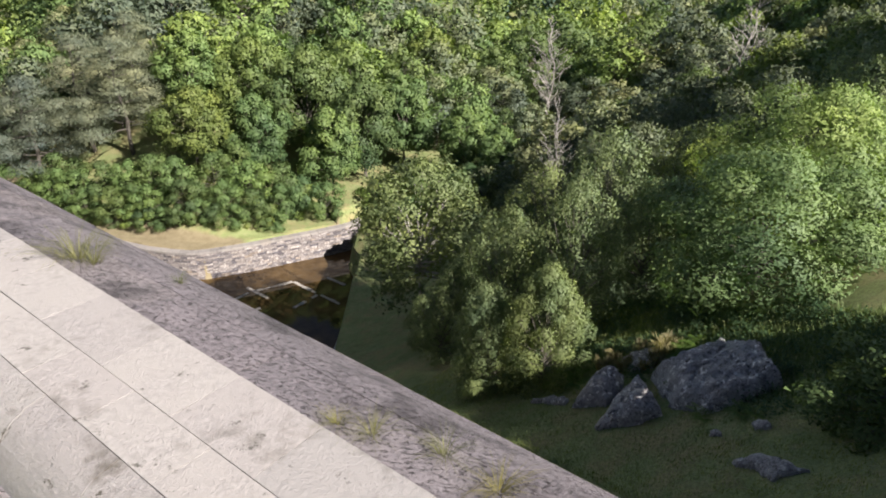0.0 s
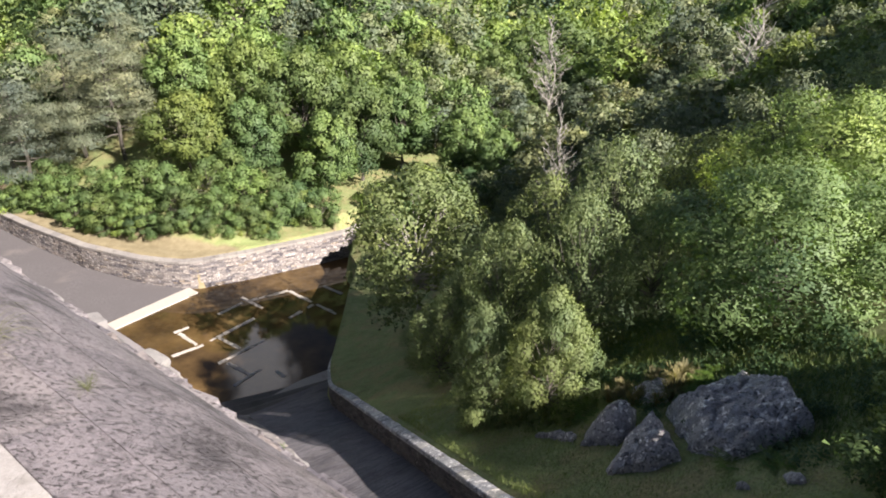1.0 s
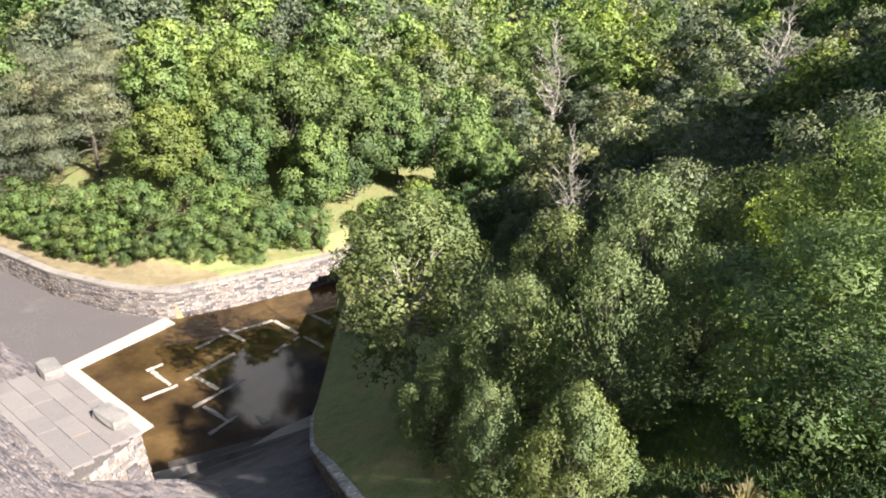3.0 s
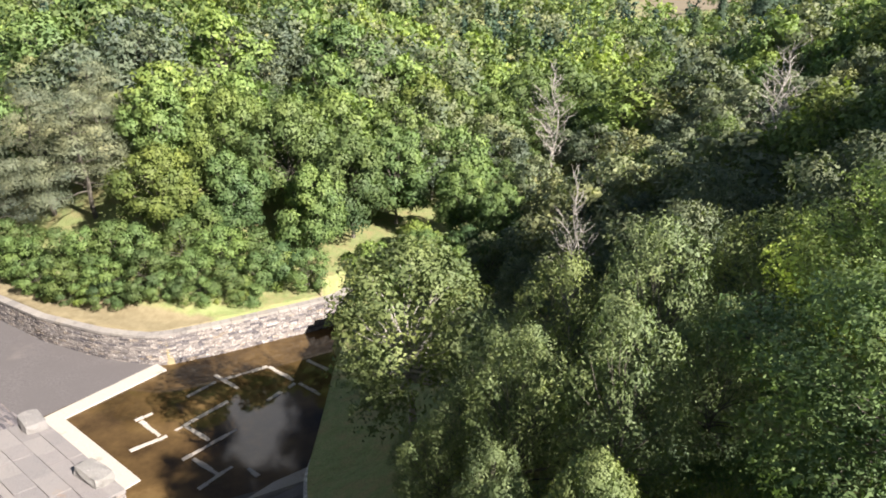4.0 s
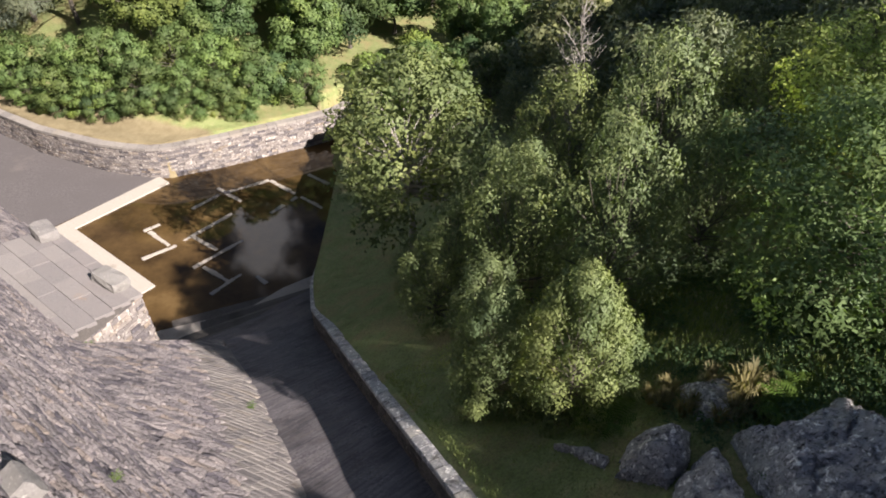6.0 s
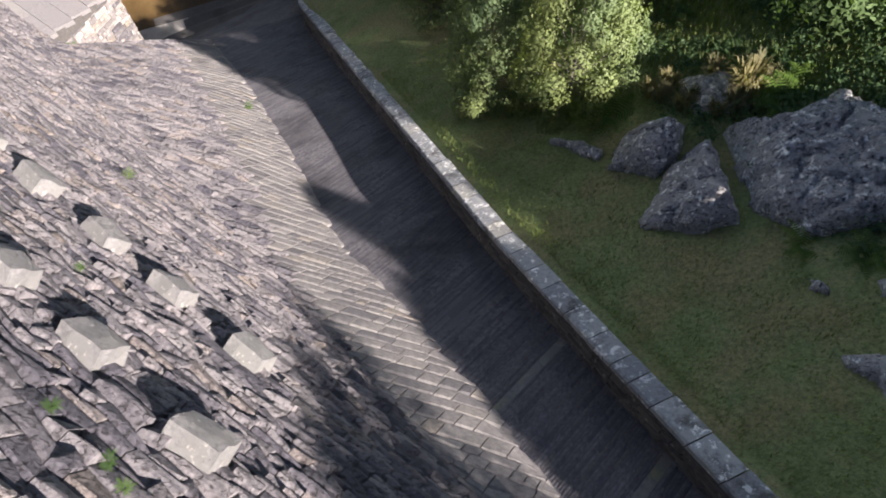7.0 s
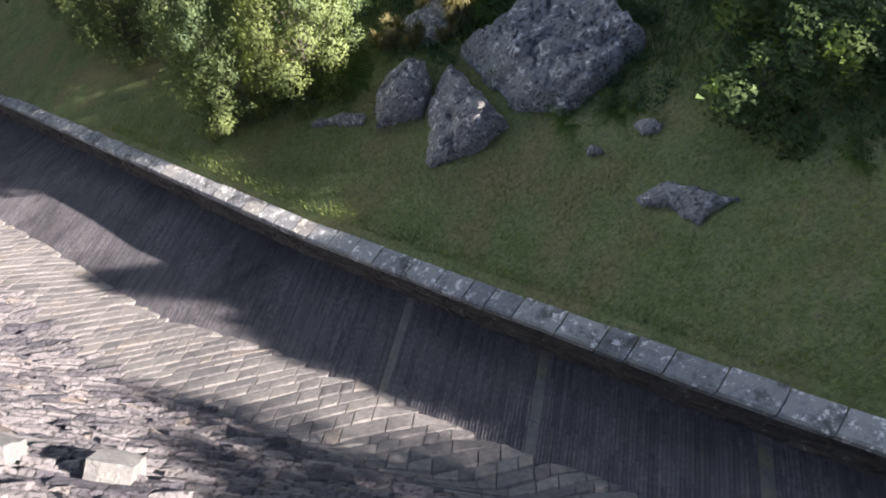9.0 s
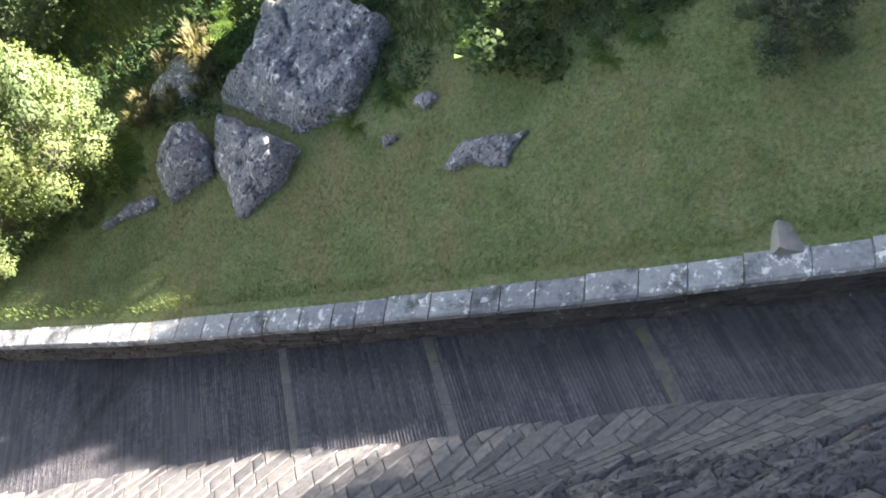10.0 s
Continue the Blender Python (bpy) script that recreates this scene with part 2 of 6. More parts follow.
M_FACE_OB = stone_mat("dam_face_stone_near", (0.071, 0.066, 0.076), (0.231, 0.216, 0.222), (0.173, 0.160, 0.166), (0.065, 0.060, 0.068), (0.53, 0.70), obj=0.55, bump=1.0, grain=13, large=0.45, pits=9.0)
# tone for cores and backings, with the shade of open joints put into colour
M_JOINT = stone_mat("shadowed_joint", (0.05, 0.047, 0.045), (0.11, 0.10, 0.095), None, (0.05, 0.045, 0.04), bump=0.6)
M_STEP = stone_mat("toe_step_stone", (0.113, 0.106, 0.104), (0.240, 0.227, 0.215), (0.187, 0.176, 0.168), (0.085, 0.079, 0.074), (0.56, 0.72), island=0.32, bump=0.8, grain=9, large=0.6)
M_STEP_OB = stone_mat("toe_step_stone_near", (0.113, 0.106, 0.104), (0.240, 0.227, 0.215), (0.187, 0.176, 0.168), (0.085, 0.079, 0.074), (0.56, 0.72), obj=0.32, bump=0.8, grain=9, large=0.6)
M_BLOCK = stone_mat("pale_block_stone", (0.124, 0.122, 0.119), (0.257, 0.251, 0.245), (0.191, 0.187, 0.178), (0.100, 0.095, 0.091), (0.56, 0.75), spot=(0.349, 0.340, 0.315), obj=0.15, bump=1.0, grain=14, large=1.2)
M_COPE = stone_mat("lichened_coping", (0.186, 0.197, 0.206), (0.461, 0.467, 0.467), (0.361, 0.367, 0.361), (0.124, 0.124, 0.118), (0.53, 0.65), spot=(0.822, 0.822, 0.796), obj=0.28, bump=0.9, grain=11, large=1.6, spot_at=0.555)
M_WALL = stone_mat("toe_wall_stone", (0.058, 0.051, 0.048), (0.158, 0.141, 0.129), (0.108, 0.100, 0.091), (0.042, 0.037, 0.033), (0.5, 0.7), spot=(0.315, 0.299, 0.274), island=0.35, bump=0.8, grain=9, large=0.8)
M_SETT = stone_mat("channel_sett", (0.058, 0.055, 0.064), (0.183, 0.173, 0.183), (0.108, 0.104, 0.113), (0.044, 0.042, 0.047), (0.5, 0.7), island=0.30, bump=0.8, grain=9, large=0.35)
M_SETT_OB = stone_mat("channel_sett_near", (0.058, 0.055, 0.064), (0.183, 0.173, 0.183), (0.108, 0.104, 0.113), (0.044, 0.042, 0.047), (0.5, 0.7), obj=0.30, bump=0.8, grain=9, large=0.35)
M_FARWALL = stone_mat("far_wall_stone", (0.096, 0.086, 0.082), (0.212, 0.197, 0.188), (0.164, 0.149, 0.140), (0.072, 0.063, 0.060), (0.52, 0.66), spot=(0.318, 0.308, 0.293), island=0.55, bump=0.6, grain=5, large=0.35, spot_at=0.545)
M_LEDGE = stone_mat("pale_ledge", (0.279, 0.259, 0.227), (0.398, 0.374, 0.336), (0.332, 0.313, 0.277), (0.199, 0.177, 0.146), (0.58, 0.75), obj=0.10, bump=0.3, grain=7, large=0.6)
M_COPEFAR = stone_mat("far_coping", (0.150, 0.142, 0.130), (0.290, 0.275, 0.255), (0.225, 0.213, 0.197), (0.11, 0.10, 0.09), (0.56, 0.7), obj=0.2, bump=0.5, grain=7, large=0.6)
M_APRON = stone_mat("wet_apron", (0.067, 0.062, 0.064), (0.128, 0.118, 0.121), (0.092, 0.085, 0.087), (0.175, 0.154, 0.144), (0.60, 0.8), bump=0.3, grain=6, large=0.12, rough=0.7)
M_RAMP = stone_mat("ramp_stone", (0.134, 0.126, 0.126), (0.244, 0.233, 0.229), (0.197, 0.185, 0.181), (0.284, 0.181, 0.095), (0.63, 0.78), obj=0.12, bump=0.9, grain=11, large=0.5)
M_ROCK = stone_mat("lichened_boulder", (0.157, 0.150, 0.157), (0.538, 0.516, 0.516), (0.403, 0.389, 0.386), (0.112, 0.105, 0.099), (0.57, 0.66), spot=(0.897, 0.875, 0.837), bump=1.0, grain=14, large=2.2, pits=9.0, spot_at=0.555)
M_MOSSY = stone_mat("mossy_band", (0.088, 0.086, 0.090), (0.192, 0.187, 0.176), (0.136, 0.133, 0.128), (0.192, 0.179, 0.112), (0.54, 0.62), obj=0.15, bump=0.5, grain=8, large=1.0)
M_BARK = stone_mat("bark", (0.045, 0.04, 0.032), (0.13, 0.115, 0.095), None, (0.035, 0.03, 0.025), bump=0.8, grain=12)
M_PALEBARK = stone_mat("pale_bark", (0.20, 0.185, 0.165), (0.36, 0.34, 0.31), None, (0.15, 0.135, 0.115), bump=0.6, grain=10)
M_LEAF = leaf_mat("broad_leaf", (0.045, 0.078, 0.033), (0.110, 0.177, 0.068), (0.197, 0.277, 0.116))
M_SPRAY = leaf_mat("broad_spray", (0.049, 0.072, 0.028), (0.116, 0.166, 0.061), (0.199, 0.253, 0.106))
M_SPRAY2 = leaf_mat("olive_spray", (0.058, 0.076, 0.048), (0.142, 0.170, 0.106), (0.238, 0.259, 0.171))
M_SPRAY3 = leaf_mat("bright_spray", (0.060, 0.098, 0.039), (0.149, 0.221, 0.076), (0.257, 0.333, 0.140))
M_FINE2 = leaf_mat("fine_olive_spray", (0.080, 0.106, 0.050), (0.185, 0.234, 0.109), (0.308, 0.348, 0.173), hue=0.05)
M_FINE3 = leaf_mat("fine_bright_spray", (0.083, 0.128, 0.048), (0.220, 0.296, 0.102), (0.382, 0.452, 0.186))
M_PINE = leaf_mat("pine_needle", (0.072, 0.085, 0.057), (0.168, 0.185, 0.128), (0.263, 0.271, 0.194), 0.5, 0.2)
M_SPRUCE = leaf_mat("spruce_needle", (0.025, 0.047, 0.032), (0.056, 0.094, 0.061), (0.106, 0.153, 0.093), 0.5, 0.15)
M_GRASSLEAF = leaf_mat("grass_blade", (0.060, 0.095, 0.030), (0.175, 0.225, 0.085), (0.36, 0.37, 0.19), 0.6, 0.3)
M_DRYGRASS = leaf_mat("dry_grass", (0.139, 0.114, 0.063), (0.246, 0.211, 0.115), (0.344, 0.317, 0.184), 0.6, 0.3)
M_FERN = leaf_mat("fern_frond", (0.035, 0.072, 0.016), (0.075, 0.136, 0.029), (0.130, 0.204, 0.052), 0.5, 0.35)


def water_mat():
    m, nd, ln, bs = nodes_of("peaty_water")
    f = noise_fac(nd, ln, 0.18, 6, 0.65)
    r = ramp(nd, [(0.35, (0.035, 0.022, 0.010)), (0.55, (0.085, 0.054, 0.022)), (0.75, (0.15, 0.10, 0.045))])
    ln.new(f, r.inputs["Fac"])
    ln.new(r.outputs["Color"], bs.inputs["Base Color"])
    bs.inputs["Roughness"].default_value, bs.inputs["IOR"].default_value = 0.03, 1.33
    b = nd.new("ShaderNodeBump")
    b.inputs["Strength"].default_value, b.inputs["Distance"].default_value = 0.04, 0.02
    ln.new(noise_fac(nd, ln, 2.0, 3, 0.5), b.inputs["Height"])
    ln.new(b.outputs["Normal"], bs.inputs["Normal"])
    return m


M_WATER = water_mat()


def ground_mat():
    """Lawn, rough grass and woodland floor by patches; bare rock and heather on the far steep slopes."""
    m, nd, ln, bs = nodes_of("hill_ground")
    f = noise_fac(nd, ln, 1.1, 8, 0.7)
    r = ramp(nd, [(0.30, (0.135, 0.150, 0.062)), (0.44, (0.175, 0.212, 0.085)), (0.55, (0.20, 0.235, 0.102)), (0.70, (0.275, 0.250, 0.135))])
    ln.new(f, r.inputs["Fac"])
    p = noise_fac(nd, ln, 0.45, 6, 0.68)
    rp = ramp(nd, [(0.47, (0, 0, 0)), (0.62, (1, 1, 1))])
    ln.new(p, rp.inputs["Fac"])
    col = mixed(nd, ln, rp.outputs["Color"], r.outputs["Color"], (0.235, 0.215, 0.105))
    fine = ramp(nd, [(0.32, (0.45, 0.45, 0.42)), (0.5, (1, 1, 1)), (0.68, (1.45, 1.38, 1.3))])
    ln.new(noise_fac(nd, ln, 11, 8, 0.8), fine.inputs["Fac"])
    col = mixed(nd, ln, 1.0, col, fine.outputs["Color"], "MULTIPLY")
    at = nd.new("ShaderNodeAttribute")
    at.attribute_name = "cover"
    sep = nd.new("ShaderNodeSeparateColor")
    ln.new(at.outputs["Color"], sep.inputs["Color"])
    # dry verge
    dv = ramp(nd, [(0.3, (0.158, 0.129, 0.075)), (0.7, (0.257, 0.220, 0.137))])
    ln.new(f, dv.inputs["Fac"])
    col = mixed(nd, ln, sep.outputs["Red"], col, dv.outputs["Color"])
    # heather moor and rock
    hm = noise_fac(nd, ln, 0.012, 8, 0.65)
    hr = ramp(nd, [(0.34, (0.046, 0.066, 0.028)), (0.44, (0.071, 0.066, 0.038)), (0.54, (0.079, 0.055, 0.051)), (0.70, (0.051, 0.040, 0.040))])
    ln.new(hm, hr.inputs["Fac"])
    geo = nd.new("ShaderNodeNewGeometry")
    sx = nd.new("ShaderNodeSeparateXYZ")
    ln.new(geo.outputs["Normal"], sx.inputs["Vector"])
    rk = noise_fac(nd, ln, 0.05, 12, 0.78, "Object", (1.5, 1.5, 0.3))
    rr = ramp(nd, [(0.36, (0.051, 0.042, 0.043)), (0.48, (0.087, 0.066, 0.068)), (0.55, (0.133, 0.116, 0.120)), (0.70, (0.241, 0.232, 0.232))])
    ln.new(rk, rr.inputs["Fac"])
    st = ramp(nd, [(0.70, (1, 1, 1)), (0.90, (0, 0, 0))])
    ln.new(sx.outputs["Z"], st.inputs["Fac"])
    bare = ramp(nd, [(0.44, (0.12, 0.12, 0.12)), (0.55, (1, 1, 1))])
    ln.new(noise_fac(nd, ln, 0.016, 5, 0.6, "Object", (1.6, 1.6, 0.5)), bare.inputs["Fac"])
    crag = mixed(nd, ln, 1.0, st.outputs["Color"], bare.outputs["Color"], "MULTIPLY")
    low = ramp(nd, [(0.16, (1, 1, 1)), (0.36, (0, 0, 0)), (0.80, (0, 0, 0)), (0.93, (0.6, 0.6, 0.6))])
    ln.new(at.outputs["Alpha"], low.inputs["Fac"])
    slope = ramp(nd, [(0.35, (0.033, 0.051, 0.023)), (0.5, (0.050, 0.071, 0.032)), (0.68, (0.075, 0.073, 0.042))])
    ln.new(noise_fac(nd, ln, 0.05, 8, 0.7), slope.inputs["Fac"])
    moor = mixed(nd, ln, crag, hr.outputs["Color"], rr.outputs["Color"])
    moor = mixed(nd, ln, low.outputs["Color"], moor, slope.outputs["Color"])
    col = mixed(nd, ln, sep.outputs["Green"], col, moor)
    # pasture
    col = mixed(nd, ln, sep.outputs["Blue"], col, (0.16, 0.135, 0.098))
    ln.new(col, bs.inputs["Base Color"])
    bs.inputs["Roughness"].default_value = 0.95
    bs.inputs["Specular IOR Level"].default_value = 0.2
    b = nd.new("ShaderNodeBump")
    b.inputs["Strength"].default_value, b.inputs["Distance"].default_value = 0.8, 0.06
    ln.new(noise_fac(nd, ln, 9, 8, 0.75), b.inputs["Height"])
    ln.new(b.outputs["Normal"], bs.inputs["Normal"])
    return m


M_GROUND = ground_mat()


# ---- mesh helpers ----
def mesh_of(name, verts, faces, mat):
    me = bpy.data.meshes.new(name)
    me.from_pydata(verts, [], faces)
    me.materials.append(mat)
    me.update()
    return me


def thing(name, label, category, group="", kind="", at=(0, 0, 0)):
    ob = new(name)
    ob.location = at
    ob.empty_display_size = 0.2
    return tagged(ob, label, category, group, kind)


def part(name, me, parent, label="", m=None):
    ob = new(name, me)
    ob.parent = parent
    if m is not None:
        ob.matrix_basis = m
    return tagged(ob, label)


class Soup:
    """Gathers loose pieces into one mesh."""

    def __init__(self):
        self.v, self.f = [], []

    def add(self, verts, faces):
        k = len(self.v)
        self.v += [tuple(p) for p in verts]
        self.f += [tuple(i + k for i in f) for f in faces]

    def mesh(self, name, mat):
        return mesh_of(name, self.v, self.f, mat)


BOX = [(0, 1, 2, 3), (4, 7, 6, 5), (0, 4, 5, 1), (1, 5, 6, 2), (2, 6, 7, 3), (3, 7, 4, 0)]


def box8(p):
    """Eight corners: the inner four, then the outer four, in the same turn."""
    return p, [(3, 2, 1, 0), (4, 5, 6, 7), (0, 1, 5, 4), (1, 2, 6, 5), (2, 3, 7, 6), (3, 0, 4, 7)]


def pillow(p, lift, q):
    """A piece whose outer face has a raised middle: inner four corners, outer four, and a centre."""
    c = sum((Vector(v) for v in p[4:]), Vector()) / 4 + lift
    v = list(p) + [c + (Vector(p[4]) - c) * q, c + (Vector(p[5]) - c) * q, c + (Vector(p[6]) - c) * q, c + (Vector(p[7]) - c) * q]
    f = [(0, 1, 5, 4), (1, 2, 6, 5), (2, 3, 7, 6), (3, 0, 4, 7), (4, 5, 9, 8), (5, 6, 10, 9), (6, 7, 11, 10), (7, 4, 8, 11), (8, 9, 10, 11)]
    return v, f


# ---- ground: one sheet ----
def far_wall_d(s):
    return lerp(s, (-120, -78.5, -68.1, -60.8, -57.0, -55.2), (22.5, 25.2, 26.5, 28.6, 30.4, 31.6))


def smax(a, b, k=3.0):
    h = max(k - abs(a - b), 0.0) / k
    return max(a, b) + h * h * k * 0.25


def smin(a, b, k=3.0):
    return -smax(-a, -b, k)


CREST_AZ = (-60, -45, -36, -33, -30.5, -28.5, -26, -23, -19, -14.7, -10.2, -7.4, -3.7, 0.5, 4.6, 9, 13, 20, 24.6, 28.6, 60)
CREST_EL = (9.5, 9.0, 7.9, 7.3, 6.1, 5.2, 4.3, 4.3, 4.95, 4.95, 5.2, 6.0, 7.05, 7.35, 7.6, 8.2, 8.65, 8.85, 8.95, 9.0, 8.0)


def ground_z(x, y):
    s, d = to_sd(x, y)
    a, b = to_ab(x, y)
    b -= wall_b(a) * max(0.0, 1 - abs(b - wall_b(a)) / 25)
    r = math.hypot(x, y)
    n1 = noise.noise((x * 0.05, y * 0.05, 0.3)) * min(2.5, 0.02 * r)
    floor = 1.6 + 0.012 * max(0, r - 70) + n1 * 0.5
    # slope on the near bank
    bb = b - 1.25 * max(0, a - 25)
    up = 0.26 * min(max(bb, 0), 7) + 0.34 * max(0, bb - 7)
    up = 45 * (1 - math.exp(-up / 45))
    near = coping_z(max(a, -48)) - 0.12 + up
    near += 0.05 * noise.noise((x * 1.7, y * 1.7, 5.0)) * min(1, max(0, b - 0.8))
    near += 0.10 * noise.noise((x * 0.45, y * 0.45, 2.0)) * min(1, max(0, b - 0.6)) + n1 * min(1, max(0, (b - 8) / 8))
    near = smin(smax(near, floor, 4), 31.0 + 0.05 * max(0, b), 3)
    # slope on the far bank
    q1 = -0.95 * (x + 30) + 0.3 * (y - 60)
    q2 = (d - far_wall_d(s) - 3.4) * 1.25
    q = smin(q1 + 6, q2, 8)
    far = 3.0 + 150 * (1 - math.exp(-0.37 * max(0, q) / 150)) + n1 * min(1, max(0, q / 10))
    z = smax(near, far, 6) if b > 0 else far
    # the pool, the channels and the river bed stay open
    if d < 60:
        half = lerp(d, (0, 30.5, 46.5, 60), (40, 11.2, 4.7, 5.0))
        if d > (12 if s < -44.3 else 18) and (-44.3 - half - 0.3 < s < -44.3 or (s >= -44.3 and b < -0.2)):
            z = -1.6
        elif s < -44.3 and d < far_wall_d(s) + 0.5 and s > -140 and s < -55.0:
            z = -1.6
    if b < -0.2 and a < 20 and d < 34:
        z = min(z, coping_z(a) - 4.0, 20)
    if b < -0.2 and a >= 20 and d < 60 and s > -44.3:
        z = -1.6
    if d < 0 or (d < 6 and s < 20 and b < -0.2):
        z = min(z, 20)
    # distance: pasture, cliffs and moor
    if r > 260 and y > 0:
        az = math.degrees(math.atan2(x, y))
        crest = 34 + 930 * math.tan(radians(lerp(az, CREST_AZ, CREST_EL)))
        k = (r - 420) / 520
        k += 0.05 * noise.noise((x * 0.012, y * 0.012, 4.0)) + 0.035 * noise.noise((x * 0.03, y * 0.03, 4.0)) + 0.022 * abs(noise.noise((x * 0.05, y * 0.05, 7.0))) + 0.015 * noise.noise((x * 0.11, y * 0.11, 4.0))
        crag = lerp(k, (0, 0.25, 0.44, 0.51, 0.60, 0.74, 0.86, 1.0, 1.4), (0, 0.06, 0.22, 0.35, 0.62, 0.80, 0.91, 1.0, 1.02))
        even = lerp(k, (0, 0.5, 1.0, 1.4), (0.0, 0.52, 1.0, 1.02))
        wild = lerp(az, (-9, 6), (0, 1))
        lift = crag * wild + even * (1 - wild)
        base = z if az < -8 else smin(z, 14, 8)
        w = min(1, max(0, (r - 260) / 160))
        z = z * (1 - w) + max(base if az < -8 else base, 12 + lift * (crest - 12)) * w
    return z


def axis_lines(lo, hi, step, far, extra=()):
    out, v, st = [], lo, step
    n = int((hi - lo) / step)
    out = [lo + step * i for i in range(n + 1)]
    v, st = hi, step
    while v < far:
        st *= 1.045
        v += st
        out.append(v)
    v, st = lo, step
    while v > -far:
        st *= 1.045
        v -= st
        out.append(v)
    return sorted(set(round(o, 3) for o in out) | set(extra))


def under_hill(x, y):
    r, az = math.hypot(x, y), math.degrees(math.atan2(x, y))
    return min(1, max(0, (r - 455) / 60)) * min(1, max(0, (az + 15) / 3)) * (1.0 if az < 44 else max(0.0, 1 - (az - 44) / 4))


def hill_mat():
    """Bracken below, heather and bare rock on the crags, grassy moor on top."""
    m, nd, ln, bs = nodes_of("moor_hill")
    at = nd.new("ShaderNodeAttribute")
    at.attribute_name = "rise"
    sep = nd.new("ShaderNodeSeparateColor")
    ln.new(at.outputs["Color"], sep.inputs["Color"])
    n1, n2 = noise_fac(nd, ln, 0.035, 10, 0.72), noise_fac(nd, ln, 0.11, 8, 0.75)
    green = ramp(nd, [(0.34, (0.045, 0.070, 0.024)), (0.5, (0.082, 0.115, 0.040)), (0.66, (0.15, 0.165, 0.065))])
    ln.new(n1, green.inputs["Fac"])
    heath = ramp(nd, [(0.36, (0.062, 0.060, 0.030)), (0.47, (0.098, 0.074, 0.058)), (0.58, (0.132, 0.090, 0.082)), (0.70, (0.15, 0.12, 0.085))])
    ln.new(n1, heath.inputs["Fac"])
    moor = ramp(nd, [(0.36, (0.085, 0.080, 0.038)), (0.55, (0.150, 0.120, 0.060)), (0.7, (0.12, 0.085, 0.06))])
    ln.new(n2, moor.inputs["Fac"])
    rock = ramp(nd, [(0.34, (0.050, 0.040, 0.042)), (0.46, (0.145, 0.118, 0.118)), (0.58, (0.25, 0.225, 0.225)), (0.72, (0.36, 0.345, 0.34))])
    ln.new(noise_fac(nd, ln, 0.12, 12, 0.8, "Object", (1.4, 1.4, 0.28)), rock.inputs["Fac"])
    sx = nd.new("ShaderNodeSeparateXYZ")
    ln.new(nd.new("ShaderNodeNewGeometry").outputs["Normal"], sx.inputs["Vector"])
    st = ramp(nd, [(0.66, (1, 1, 1)), (0.86, (0, 0, 0))])
    ln.new(sx.outputs["Z"], st.inputs["Fac"])
    bare = ramp(nd, [(0.47, (0, 0, 0)), (0.56, (1, 1, 1))])
    ln.new(noise_fac(nd, ln, 0.03, 7, 0.65), bare.inputs["Fac"])
    crag = mixed(nd, ln, 1.0, st.outputs["Color"], bare.outputs["Color"], "MULTIPLY")
    wob = nd.new("ShaderNodeMath")
    wob.operation = "MULTIPLY_ADD"
    wob.inputs[1].default_value = 0.36
    ln.new(n1, wob.inputs[0])
    ln.new(sep.outputs["Red"], wob.inputs[2])
    band = ramp(nd, [(0.44, (0, 0, 0)), (0.53, (1, 1, 1))])
    ln.new(wob.outputs["Value"], band.inputs["Fac"])
    high = ramp(nd, [(0.97, (0, 0, 0)), (1.0, (1, 1, 1))])
    ln.new(wob.outputs["Value"], high.inputs["Fac"])
    col = mixed(nd, ln, band.outputs["Color"], green.outputs["Color"], heath.outputs["Color"])
    col = mixed(nd, ln, high.outputs["Color"], col, moor.outputs["Color"])
    col = mixed(nd, ln, crag, col, rock.outputs["Color"])
    col = mixed(nd, ln, sep.outputs["Green"], col, green.outputs["Color"])
    straw = ramp(nd, [(0.35, (0.20, 0.165, 0.105)), (0.65, (0.30, 0.255, 0.175))])
    ln.new(n2, straw.inputs["Fac"])
    col = mixed(nd, ln, sep.outputs["Blue"], col, straw.outputs["Color"])
    ln.new(col, bs.inputs["Base Color"])
    bs.inputs["Roughness"].default_value, bs.inputs["Specular IOR Level"].default_value = 0.95, 0.15
    b = nd.new("ShaderNodeBump")
    b.inputs["Strength"].default_value, b.inputs["Distance"].default_value = 1.0, 5.0
    ln.new(noise_fac(nd, ln, 0.14, 10, 0.78), b.inputs["Height"])
    ln.new(b.outputs["Normal"], bs.inputs["Normal"])
    return m


